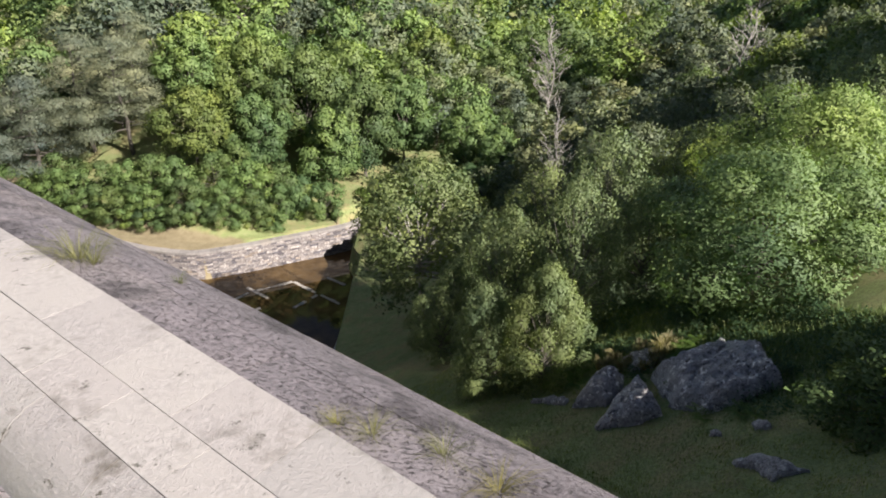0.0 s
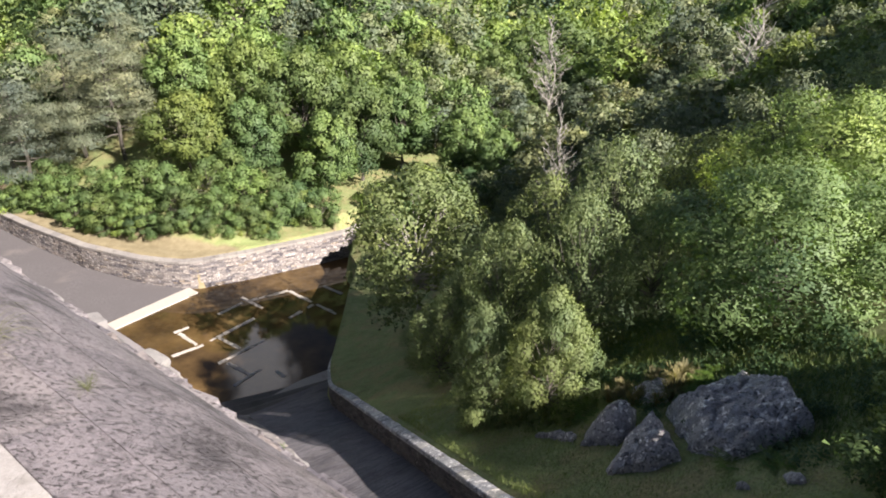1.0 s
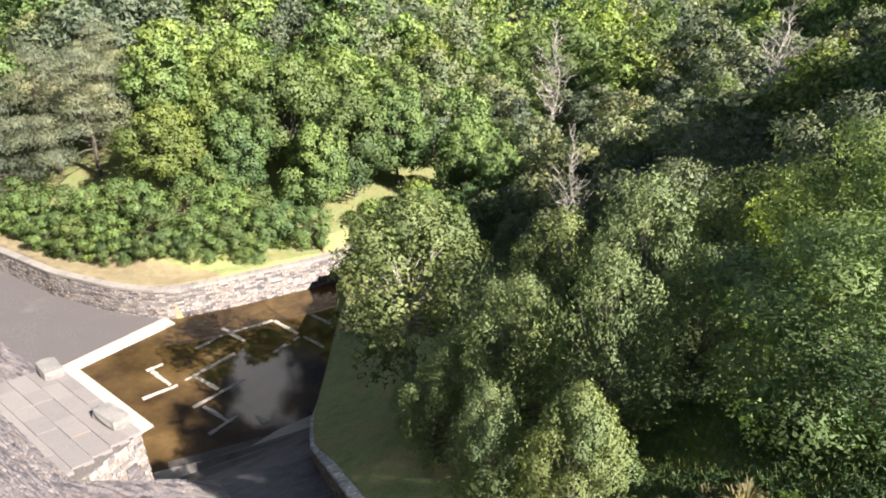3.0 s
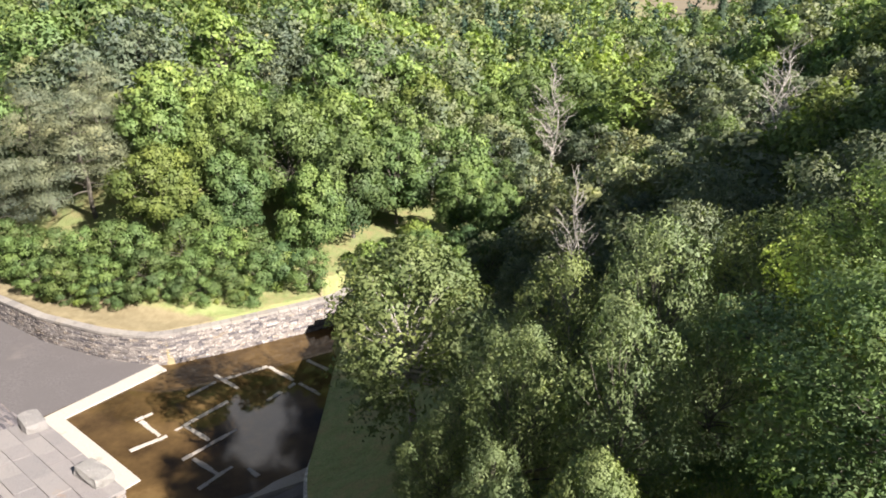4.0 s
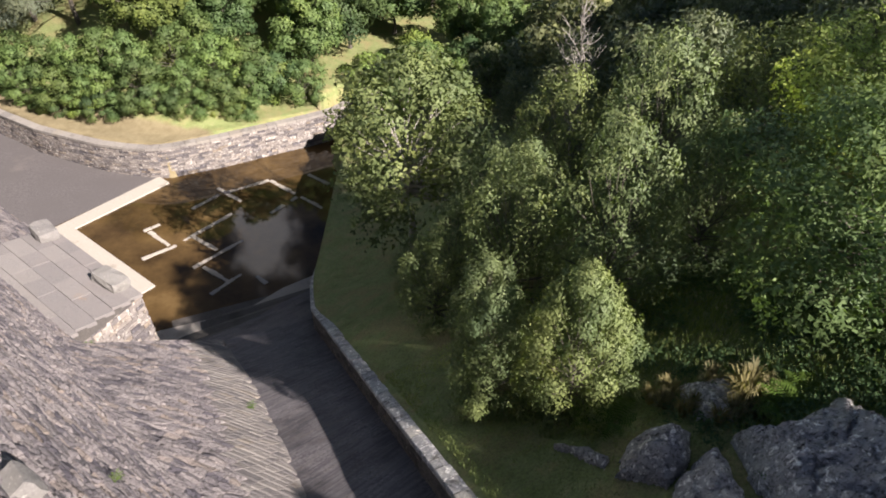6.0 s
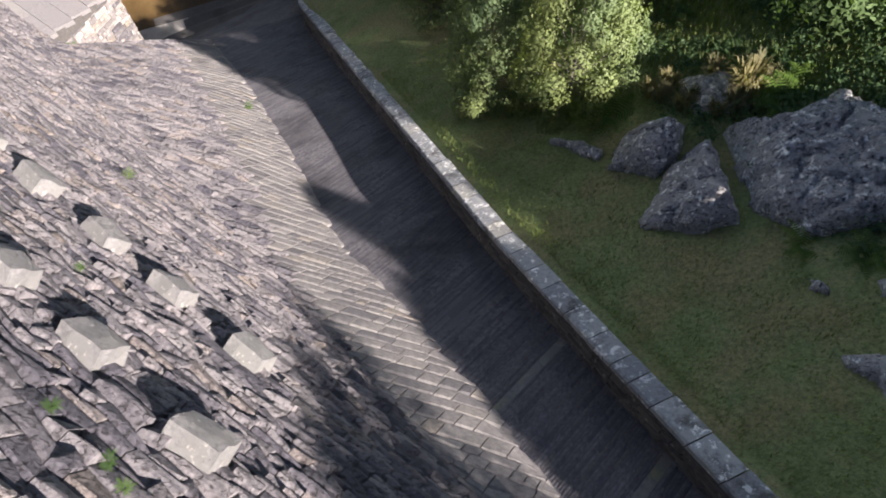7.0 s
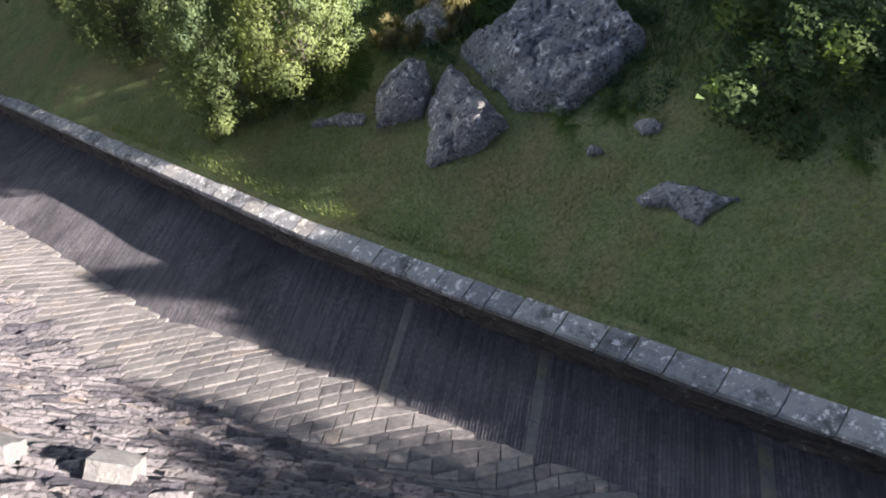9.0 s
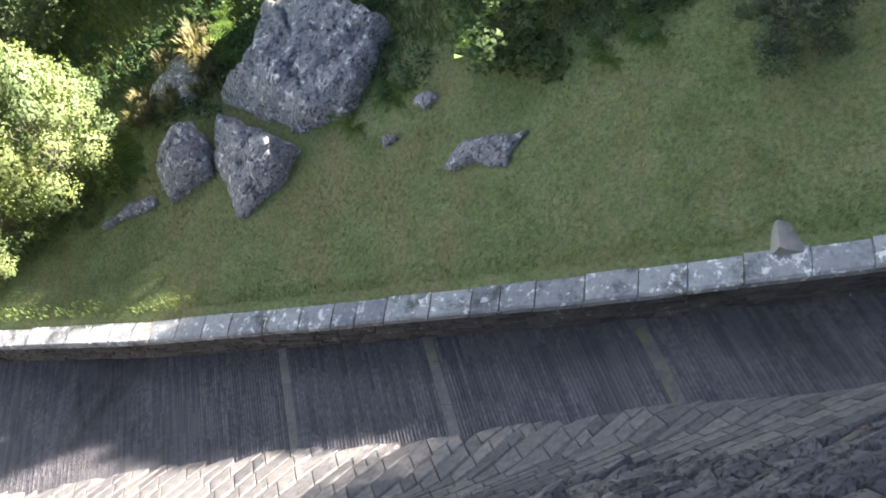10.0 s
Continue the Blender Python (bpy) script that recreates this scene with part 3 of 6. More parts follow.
def build_hill():
    azs = [-16 + 0.17 * i for i in range(376)]
    rs = [440 + 14 * i for i in range(15)] + [645 + 4.5 * i for i in range(36)] + [815 + 16 * i for i in range(12)]
    verts, rise = [], []
    for r in rs:
        for az in azs:
            x, y = r * math.sin(radians(az)), r * math.cos(radians(az))
            z = ground_z(x, y)
            verts.append((x, y, z))
            top = 34 + 930 * math.tan(radians(lerp(az, CREST_AZ, CREST_EL)))
            past = 1.0 if r < 530 + 45 * noise.noise((x * 0.02, y * 0.02, 9)) and 6.5 < az + 2.5 * noise.noise((x * 0.03, y * 0.03, 2)) < 26 else 0.0
            rise.append((min(1, max(0, (z - 12) / max(10, top - 12))), lerp(az + 6 * noise.noise((x * 0.01, y * 0.01, 6)) - 16 * (z - 12) / max(10, top - 12), (-12, -3), (1, 0)), past, 1))
    n = len(azs)
    faces = [(i * n + j, i * n + j + 1, (i + 1) * n + j + 1, (i + 1) * n + j) for i in range(len(rs) - 1) for j in range(n - 1)]
    me = mesh_of("moor_hill", verts, [f[::-1] for f in faces], hill_mat())
    at = me.color_attributes.new("rise", "FLOAT_COLOR", "POINT")
    at.data.foreach_set("color", np.array(rise, dtype=np.float32).ravel())
    me.polygons.foreach_set("use_smooth", [True] * len(me.polygons))
    tagged(new("moor_hill", me), "heather moor with grey crags above bracken slopes and straw-coloured pasture", "hill", kind="structure")


def build_ground():
    la = axis_lines(-30, 62, 0.6, 1900)
    lb = axis_lines(-36, 22, 0.6, 1900)
    lb = sorted(v for v in lb if abs(v) > 0.75) + [-0.75, -0.22, -0.18, 0.3, 0.7]
    lb.sort()
    verts = []
    cover = []
    for a in la:
        for b in lb:
            p = VW(a, b, 0)
            verts.append((p.x, p.y, ground_z(p.x, p.y) - 14 * under_hill(p.x, p.y)))
            s, d = to_sd(p.x, p.y)
            r = math.hypot(p.x, p.y)
            az = math.degrees(math.atan2(p.x, max(p.y, 1e-3)))
            e = d - far_wall_d(s) if s < -50 else (s + 44.3 + lerp(d, (30.5, 46.5), (10.9, 4.4))) * -1
            verge = 1.0 if (-0.5 < e < 5.0 and s < -47 and d < 47) else 0.0
            moor = min(1, max(0, (r - 480) / 120)) * min(1, max(0.55, (az + 14) / 12)) if p.y > 0 else 0
            past = 1.0 if (330 < r < 560 and 12 < az < 30 and noise.noise((p.x * 0.01, p.y * 0.01, 9)) > -0.25) else 0.0
            rise = 0.0
            if r > 260 and p.y > 0:
                top = 34 + 930 * math.tan(radians(lerp(az, CREST_AZ, CREST_EL)))
                rise = min(1, max(0, (verts[-1][2] - 12) / max(10, top - 12)))
            cover.append((verge, moor, past, rise))
    nb = len(lb)
    faces = [(i * nb + j, (i + 1) * nb + j, (i + 1) * nb + j + 1, i * nb + j + 1) for i in range(len(la) - 1) for j in range(nb - 1)]
    faces = [f[::-1] for f in faces]
    me = mesh_of("ground", verts, faces, M_GROUND)
    at = me.color_attributes.new("cover", "FLOAT_COLOR", "POINT")
    at.data.foreach_set("color", np.array(cover, dtype=np.float32).ravel())
    me.polygons.foreach_set("use_smooth", [True] * len(me.polygons))
    return tagged(new("ground", me), "grassy valley ground rising to wooded hillsides and a cliffed moor", "ground", kind="structure")


build_ground()
build_hill()


# ---- dam ----
def build_dam():
    dam = thing("dam", "tall masonry gravity dam with rough stone face and slab crest", "dam", kind="structure")
    sv = [float(v) for v in range(-120, -40)] + [v * 0.4 for v in range(-100, 41)]
    verts, faces = [], []
    zs = [31.36, 31.2, 30.9, 30.56, 30.0, 29.43] + [28.0 - 0.4 * i for i in range(71)] + [-2.5]
    for s in sv:
        verts.append(W(s, -1.6, -3))
        verts.append(W(s, -1.6, 31.25))
        for z in zs:
            verts.append(W(s, front_d(s, z) - (0.30 if z < 28.5 else 0.12), z - (0.14 if z > 29 else 0)))
    k = 2 + len(zs)
    for i in range(len(sv) - 1):
        for j in range(k - 1):
            faces.append((i * k + j, i * k + j + 1, (i + 1) * k + j + 1, (i + 1) * k + j))
    faces.append(tuple(range(k)))
    faces.append(tuple(range((len(sv) - 1) * k, len(sv) * k))[::-1])
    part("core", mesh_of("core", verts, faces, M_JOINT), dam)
    return dam


DAM = build_dam()


# ---- rough rows of the dam face ----
def face_stones():
    rng = random.Random(5)
    soup, steps, near, near_steps = Soup(), Soup(), [], []
    z = 29.2
    while z > 0.3:
        h = rng.uniform(0.15, 0.27)
        z0, z1 = z - h, z
        s = -95 + rng.uniform(0, 1)
        while s < 12:
            ln_ = rng.choice((rng.uniform(0.25, 0.5), rng.uniform(0.4, 0.95))) if s > -40 else rng.uniform(0.7, 1.6)
            s1 = s + ln_
            sm = (s + s1) / 2
            zt = toe(sm)[1]
            above = z0 - zt
            if above > -0.25 and not (-44.6 < sm < -33.8 and z0 < 7.2 and front_d(sm, z0) < 17.6):
                dressed = above < 1.5 and sm > -37
                p = [rng.uniform(0.0, 0.025) if dressed else rng.uniform(-0.05, 0.075) for _ in range(4)]
                dr, g = (0.05, 0.012) if dressed else (0.03, 0.012)
                lean = 0.80 if dressed else 0.45
                d00, d01 = front_d(s, z0), front_d(s, z1)
                d10, d11 = front_d(s1, z0), front_d(s1, z1)
                tilt = 0 if dressed else rng.uniform(-0.05, 0.07)
                inner = [W(s + g, d00 - 0.5, z0 + g), W(s1 - g, d10 - 0.5, z0 + g), W(s1 - g, d11 - 0.5, z1 - g), W(s + g, d01 - 0.5, z1 - g)]
                outer = [W(s + g, d00 + p[0], z0 + g), W(s1 - g, d10 + p[1] + tilt, z0 + g),
                         W(s1 - g, d11 + (d10 - d11) * (1 - lean) + p[2] + tilt, z1 - g), W(s + g, d01 + (d00 - d01) * (1 - lean) + p[3], z1 - g)]
                v, f = pillow(inner + outer, (N * 2 + Vector((0, 0, 1))) * rng.uniform(0.0, 0.012 if dressed else 0.035), rng.uniform(0.45, 0.75))
                if dressed and -9.0 < sm < 6.5 and len(near_steps) < 290:
                    near_steps.append((v, f))
                elif dressed:
                    steps.add(v, f)
                elif -8.0 < sm < 0.5 and 24.6 < z0 < 28.2 and len(near) < 295:
                    near.append((v, f))
                else:
                    soup.add(v, f)
            s = s1
        z = z0
    tagged(part("face_stones", soup.mesh("face_stones", M_FACE), DAM, "rough grey face masonry"), kind="stuff")
    tagged(part("toe_steps", steps.mesh("toe_steps", M_STEP), DAM, "buff dressed step stones"), kind="stuff")
    for v, f in near_steps:
        c = sum((Vector(q) for q in v), Vector()) / len(v)
        part("step_stone", mesh_of("step_stone", [Vector(q) - c for q in v], f, M_STEP_OB), DAM, m=Matrix.Translation(c))
    for v, f in near:
        c = sum((Vector(q) for q in v), Vector()) / len(v)
        part("stone", mesh_of("stone", [Vector(q) - c for q in v], f, M_FACE_OB), DAM, m=Matrix.Translation(c))


face_stones()


# ---- crest ----
def crest():
    rng = random.Random(8)
    for d0, d1, lo, hi, off in ((-1.20, -0.706, 0.95, 1.25, 0.0), (-0.704, -0.01, 1.0, 1.3, 0.55)):
        s = -30 + off
        while s < 13:
            s1 = s + rng.uniform(lo, hi)
            g, t = 0.0025, rng.uniform(-0.006, 0.006)
            inner = [W(s + g, d0 + g, 31.2), W(s1 - g, d0 + g, 31.2), W(s1 - g, d1 - g, 31.2), W(s + g, d1 - g, 31.2)]
            outer = [W(s + g, d0 + g, 31.49 + t), W(s1 - g, d0 + g, 31.49 + t), W(s1 - g, d1 - g, 31.49 - t), W(s + g, d1 - g, 31.49 - t)]
            v, f = pillow(inner + outer, Vector((0, 0, 0.012)), 0.9)
            part("slab", mesh_of("slab", v, f, M_SLAB), DAM)
            s = s1
    # rounded upstream nosing and wall
    s = -30
    while s < 13:
        s1 = s + rng.uniform(0.95, 1.3)
        g = 0.005
        ring = [(-1.205, 31.0), (-1.205, 31.49), (-1.29, 31.48), (-1.36, 31.464), (-1.43, 31.435), (-1.50, 31.395), (-1.56, 31.34), (-1.62, 31.265), (-1.665, 31.18), (-1.70, 31.085), (-1.725, 30.99), (-1.74, 30.9), (-1.5, 30.9)]
        v = [W(s + g, *q) for q in ring] + [W(s1 - g, *q) for q in ring]
        k = len(ring)
        f = [(i, (i + 1) % k, k + (i + 1) % k, k + i) for i in range(k)] + [tuple(range(k))[::-1], tuple(range(k, 2 * k))]
        part("nosing", mesh_of("nosing", v, f, M_NOSE), DAM)
        s = s1
    soup = Soup()
    z = 30.94
    while z > 26:
        z0 = z - rng.uniform(0.25, 0.4)
        s = -12
        while s < 11:
            s1 = s + rng.uniform(0.5, 1.0)
            g = 0.02
            dd = -1.78 - 0.35 * (30.94 - z)
            inner = [W(s1 - g, dd + 0.5, z0 + g), W(s + g, dd + 0.5, z0 + g), W(s + g, dd + 0.5, z - g), W(s1 - g, dd + 0.5, z - g)]
            outer = [W(s1 - g, dd - 0.1, z0 + g), W(s + g, dd - 0.1, z0 + g), W(s + g, dd - rng.uniform(-0.03, 0.03), z - g), W(s1 - g, dd, z - g)]
            soup.add(*pillow(inner + outer, -N * 0.04, 0.7))
            s = s1
        z = z0
    tagged(part("upstream_stones", soup.mesh("upstream_stones", M_FACE), DAM), kind="stuff")
    # weathered rounding on the downstream side
    rows = [0.0, 0.62, 1.3, 2.0, 2.75]
    for a, b in zip(rows, rows[1:]):
        s = -44 + rng.uniform(0, 1)
        while s < 13:
            s1 = s + rng.uniform(1.1, 1.9)
            g, t = 0.004, rng.uniform(-0.006, 0.006)
            ds = [a + g, (a * 2 + b) / 3, (a + 2 * b) / 3, b - g]
            zz = [lerp(q, PROF_D[1:], PROF_Z[1:]) - 0.03 + t for q in ds]
            v = [W(s + g, q, w) for q, w in zip(ds, zz)] + [W(s1 - g, q, w) for q, w in zip(ds, zz)]
            v += [W(s + g, q - 0.15, w - 0.3) for q, w in zip(ds, zz)] + [W(s1 - g, q - 0.15, w - 0.3) for q, w in zip(ds, zz)]
            f = [(i, i + 4, i + 5, i + 1) for i in range(3)] + [(0, 1, 9, 8), (1, 2, 10, 9), (2, 3, 11, 10), (5, 4, 12, 13), (6, 5, 13, 14), (7, 6, 14, 15), (0, 8, 12, 4), (3, 7, 15, 11)]
            part("crest_stone", mesh_of("crest_stone", v, f, M_CREST), DAM)
            s = s1


crest()


# ---- channel and toe wall on the near bank ----
def build_toe_wall():
    rng = random.Random(3)
    wall = thing("toe_wall", "low rubble retaining wall with lichened coping beside the channel", "wall", kind="structure")
    a = -34.0
    while a < 37.0:
        a1 = a + rng.uniform(0.5, 0.9)
        g, t = 0.012, rng.uniform(-0.010, 0.010)
        w0 = rng.uniform(-0.008, 0.008)
        pts = []
        for aa in (a + g, a1 - g):
            z = coping_z(aa) + t
            pts.append([VW(aa, w0, z - 0.22), VW(aa, w0, z - 0.05), VW(aa, w0 + 0.05, z), VW(aa, 0.36, z + 0.035), VW(aa, 0.66, z), VW(aa, 0.70, z - 0.05), VW(aa, 0.70, z - 0.22)])
        v = pts[0] + pts[1]
        k = 7
        f = [(i, i + 1, k + i + 1, k + i) for i in range(k - 1)] + [tuple(range(k))[::-1], tuple(range(k, 2 * k)), (0, k, 2 * k - 1, k - 1)]
        part("coping_stone", mesh_of("coping_stone", v, f, M_COPE), wall)
        a = a1
    soup = Soup()
    hgt = lambda q: lerp(q, (-40, 0, 17, 22, 25, 38), (1.15, 1.3, 1.8, 3.2, 4.1, 2.6))
    layer = 0
    while layer < 26:
        a = -34.0 + rng.uniform(0, 0.5)
        while a < 37.0:
            a1 = a + rng.uniform(0.25, 0.7)
            zt = -0.22 - layer * 0.17
            if -zt < hgt(a) + 0.2:
                g = 0.012
                q = [rng.uniform(-0.02, 0.05) for _ in range(4)]
                z0, z1 = coping_z(a), coping_z(a1)
                inner = [VW(a1 - g, 0.4, z1 + zt - 0.17 + g), VW(a + g, 0.4, z0 + zt - 0.17 + g), VW(a + g, 0.4, z0 + zt), VW(a1 - g, 0.4, z1 + zt)]
                outer = [VW(a1 - g, 0.06 - q[0], z1 + zt - 0.17 + g), VW(a + g, 0.06 - q[1], z0 + zt - 0.17 + g), VW(a + g, 0.06 - q[2], z0 + zt), VW(a1 - g, 0.06 - q[3], z1 + zt)]
                soup.add(*pillow(inner + outer, BD * -0.03, 0.7))
            a = a1
        layer += 1
    tagged(part("rubble", soup.mesh("rubble", M_WALL), wall, "dark rubble stonework"), kind="stuff")
    v = []
    for aa in range(-34, 38):
        z = coping_z(aa)
        v += [VW(aa, 0.12, z - 5.5), VW(aa, 0.12, z - 0.2), VW(aa, 0.5, z - 0.2), VW(aa, 0.5, z - 5.5)]
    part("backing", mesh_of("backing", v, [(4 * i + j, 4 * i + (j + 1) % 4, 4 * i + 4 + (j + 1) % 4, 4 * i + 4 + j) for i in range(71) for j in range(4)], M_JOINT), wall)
    return wall


build_toe_wall()


def toe_ab():
    out = []
    for s, d, z in zip(TOE_S[5:], TOE_D[5:], TOE_Z[5:]):
        p = W(s, d, z)
        out.append((*to_ab(p.x, p.y), z))
    return sorted(out)


TAB = toe_ab()


def channel_edge(a):
    """Offset and height of the channel's dam-side edge."""
    xs = [q[0] for q in TAB]
    return lerp(a, xs, [q[1] for q in TAB]) - 0.35, lerp(a, xs, [q[2] for q in TAB])


def floor_z(a, b):
    be, ze = channel_edge(a)
    zw = max(coping_z(a) - lerp(a, (-40, 0, 17, 22, 25, 38), (1.15, 1.3, 1.8, 3.2, 4.1, 2.6)), 0.1)
    k = min(1, max(0, (b - be) / (0.1 + wall_b(a) - be)))
    return (ze - 0.05) * (1 - k) + zw * k


def build_channel():
    rng = random.Random(9)
    ch = thing("channel", "sloping stone-sett spillway channel, mostly in shade", "channel", kind="structure")
    soup = Soup()
    a = -26.0
    near, mossy = [], []
    while a < 23.5:
        w = rng.uniform(0.066, 0.082)
        band = next((q for q in (-19.2, -15.2, -11.8) if q <= a < q + 0.24), None)
        w = 0.24 if band else w
        skew = 0.42
        be = channel_edge(a)[0]
        for _ in range(3):
            be = channel_edge(a + skew * be)[0]
        end = 0.12 + wall_b(a)
        b = be
        while b < end - 0.02:
            b1 = min(b + (0.9 if band else rng.uniform(0.5, 1.1)), end)
            g, h = 0.005, 0.003
            a2, a3 = a + skew * b, a + skew * b1
            hh = [rng.uniform(-0.003, 0.004), rng.uniform(-0.002, 0.002)]
            z = lambda q, r: floor_z(q, r)
            inner = [V(a2 + g, b + h, z(a2, b) - 0.15), V(a2 + w - g, b + h, z(a2 + w, b) - 0.15), V(a3 + w - g, b1 - h, z(a3 + w, b1) - 0.15), V(a3 + g, b1 - h, z(a3, b1) - 0.15)]
            up = 0.020 + hh[0] if not band else 0.004
            outer = [V(a2 + g, b + h, z(a2, b) + hh[1]), V(a2 + w - g, b + h, z(a2 + w, b) + up), V(a3 + w - g, b1 - h, z(a3 + w, b1) + up), V(a3 + g, b1 - h, z(a3, b1) + hh[1])]
            v, f = pillow(inner + outer, Vector((0, 0, 0.008)), 0.75)
            f = [q[::-1] for q in f]
            if band:
                mossy.append((v, f))
            elif -16.6 < a < -10.5 and len(near) < 290:
                near.append((v, f))
            else:
                soup.add(v, f)
            b = b1
        a += w
    tagged(part("setts", soup.mesh("setts", M_SETT), ch, "grey stone setts on edge"), kind="stuff")
    for v, f in near:
        c = sum((Vector(q) for q in v), Vector()) / len(v)
        part("sett", mesh_of("sett", [Vector(q) - c for q in v], f, M_SETT_OB), ch, m=Matrix.Translation(c))
    for v, f in mossy:
        part("band_stone", mesh_of("band_stone", v, f, M_MOSSY), ch, "smooth mossy cross band")
    v, f = [], []
    la = [-30 + i for i in range(56)]
    for a in la:
        be, _ = channel_edge(a)
        v += [V(a, be - 0.6, floor_z(a, be) - 0.06), VW(a, 0.3, floor_z(a, 0.1 + wall_b(a)) - 0.06)]
    f = [(2 * i, 2 * i + 1, 2 * i + 3, 2 * i + 2) for i in range(len(la) - 1)]
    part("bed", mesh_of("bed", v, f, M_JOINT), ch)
    return ch


build_channel()


# ---- pool, ledges, far wall ----
def prism(pts, z0, z1):
    """A flat slab over a plan outline given in dam coordinates."""
    k = len(pts)
    v = [W(s, d, z0) for s, d in pts] + [W(s, d, z1) for s, d in pts]
    f = [tuple(range(k)), tuple(range(2 * k - 1, k - 1, -1))] + [((i + 1) % k, i, k + i, k + (i + 1) % k) for i in range(k)]
    return v, f


def build_pool():
    v = [W(-58, 17, 0), W(-30, 17, 0), W(-30, 34, 0), W(-38.5, 47, 0), W(-39, 60, 0), W(-50, 60, 0), W(-50.5, 46, 0), W(-58, 32, 0)]
    tagged(new("pool_water", mesh_of("pool_water", v, [tuple(range(8))], M_WATER)), "still peaty brown water in the stilling pool", "water", kind="structure")
    led = thing("pool_ledge", "pale stone ledge round the stilling pool", "ledge", kind="structure")
    for pts, z in (([(-55.6, 17.0), (-42.4, 17.0), (-42.4, 21.95), (-54.2, 21.95), (-54.2, 31.2), (-55.8, 31.2)], 0.16),
                   ([(-38.6, 17.5), (-33.6, 18.0), (-31.6, 31.5), (-33.4, 31.5), (-34.5, 27.8), (-34.9, 22.1), (-36.2, 22.0), (-37.8, 19.4)], 0.13)):
        vv, ff = prism(pts, -1.0, z)
        part("ledge_slab", mesh_of("ledge_slab", vv, ff, M_LEDGE), led)


build_pool()


def far_wall(path, side, name, label, zb):
    """A coursed rubble wall along a path of dam coordinates with a top height at each point."""
    rng = random.Random(len(path) * 7 + 1)
    wall = thing(name, label, "wall", kind="structure")
    soup, pts = Soup(), []
    for (s0, d0, z0), (s1, d1, z1) in zip(path, path[1:]):
        n = max(1, int(math.hypot(s1 - s0, d1 - d0) / 0.5))
        pts += [(s0 + (s1 - s0) * i / n, d0 + (d1 - d0) * i / n, z0 + (z1 - z0) * i / n) for i in range(n)]
    pts.append(path[-1])
    run = [0.0]
    for p, q in zip(pts, pts[1:]):
        run.append(run[-1] + math.hypot(q[0] - p[0], q[1] - p[1]))

    def at(r):
        s, d, z = (lerp(r, run, [p[i] for p in pts]) for i in range(3))
        e = 0.4
        s2, d2 = (lerp(min(r + e, run[-1]), run, [p[i] for p in pts]) for i in range(2))
        s3, d3 = (lerp(max(r - e, 0), run, [p[i] for p in pts]) for i in range(2))
        t = Vector((s2 - s3, d2 - d3, 0)).normalized()
        return s, d, z, Vector((-t.y, t.x, 0)) * side

    def P(r, off, z):
        s, d, _, n = at(r)
        return W(s + n.x * off, d + n.y * off, z)

    top = lambda r: at(r)[2]
    layer = 0
    while layer < 24:
        h = 0.23
        r = rng.uniform(0, 0.5)
        while r < run[-1] - 0.3:
            r1 = min(r + rng.uniform(0.35, 1.0), run[-1])
            zt0, zt1 = top(r) - 0.25 - layer * h, top(r1) - 0.25 - layer * h
            if zt0 > zb - 0.1:
                g = 0.014
                q = [rng.uniform(-0.03, 0.05) for _ in range(4)]
                inner = [P(r + g, -0.4, zt0 - h + g), P(r1 - g, -0.4, zt1 - h + g), P(r1 - g, -0.4, zt1), P(r + g, -0.4, zt0)]
                lean = 0.08 * layer * h
                outer = [P(r + g, q[0] + lean, zt0 - h + g), P(r1 - g, q[1] + lean, zt1 - h + g), P(r1 - g, q[2] + lean, zt1), P(r + g, q[3] + lean, zt0)]
                v, f = box8(inner + outer)
                soup.add(v, f)
            r = r1
        layer += 1
    tagged(part("wall_stones", soup.mesh("wall_stones", M_FARWALL), wall, "weathered grey rubble with white lime stains"), kind="stuff")
    r = 0.0
    while r < run[-1] - 0.2:
        r1 = min(r + rng.uniform(0.9, 1.4), run[-1])
        g = 0.015
        za, zb2 = top(r), top(r1)
        inner = [P(r + g, -0.75, za - 0.25), P(r1 - g, -0.75, zb2 - 0.25), P(r1 - g, 0.06, zb2 - 0.25), P(r + g, 0.06, za - 0.25)]
        outer = [P(r + g, -0.75, za), P(r1 - g, -0.75, zb2), P(r1 - g, 0.06, zb2), P(r + g, 0.06, za)]
        v, f = box8(inner + outer)
        part("coping_stone", mesh_of("coping_stone", v, f, M_COPEFAR), wall)
        r = r1
    v, f = [], []
    n = 60
    for i in range(n + 1):
        r = run[-1] * i / n
        v += [P(r, -0.1, -2), P(r, -0.1, top(r) - 0.25), P(r, -0.9, top(r) - 0.25), P(r, -0.9, -2)]
    for i in range(n):
        f += [(4 * i + j, 4 * i + j + 1, 4 * i + j + 5, 4 * i + j + 4) for j in range(3)]
    part("backing", mesh_of("backing", v, f, M_JOINT), wall)
    return wall


far_wall([(-110, 23, 3.1), (-78.5, 25.2, 3.1), (-68.1, 26.5, 3.1), (-60.8, 28.6, 3.1), (-58.2, 29.8, 3.1), (-56.3, 30.9, 3.1), (-55.0, 32.2, 3.1), (-52.9, 36.1, 3.1), (-49.1, 44.7, 3.1), (-48.2, 47.1, 3.1), (-48.6, 58, 3.0)], -1, "far_wall", "curved rubble retaining wall beyond the pool with pale coping", 0.0)


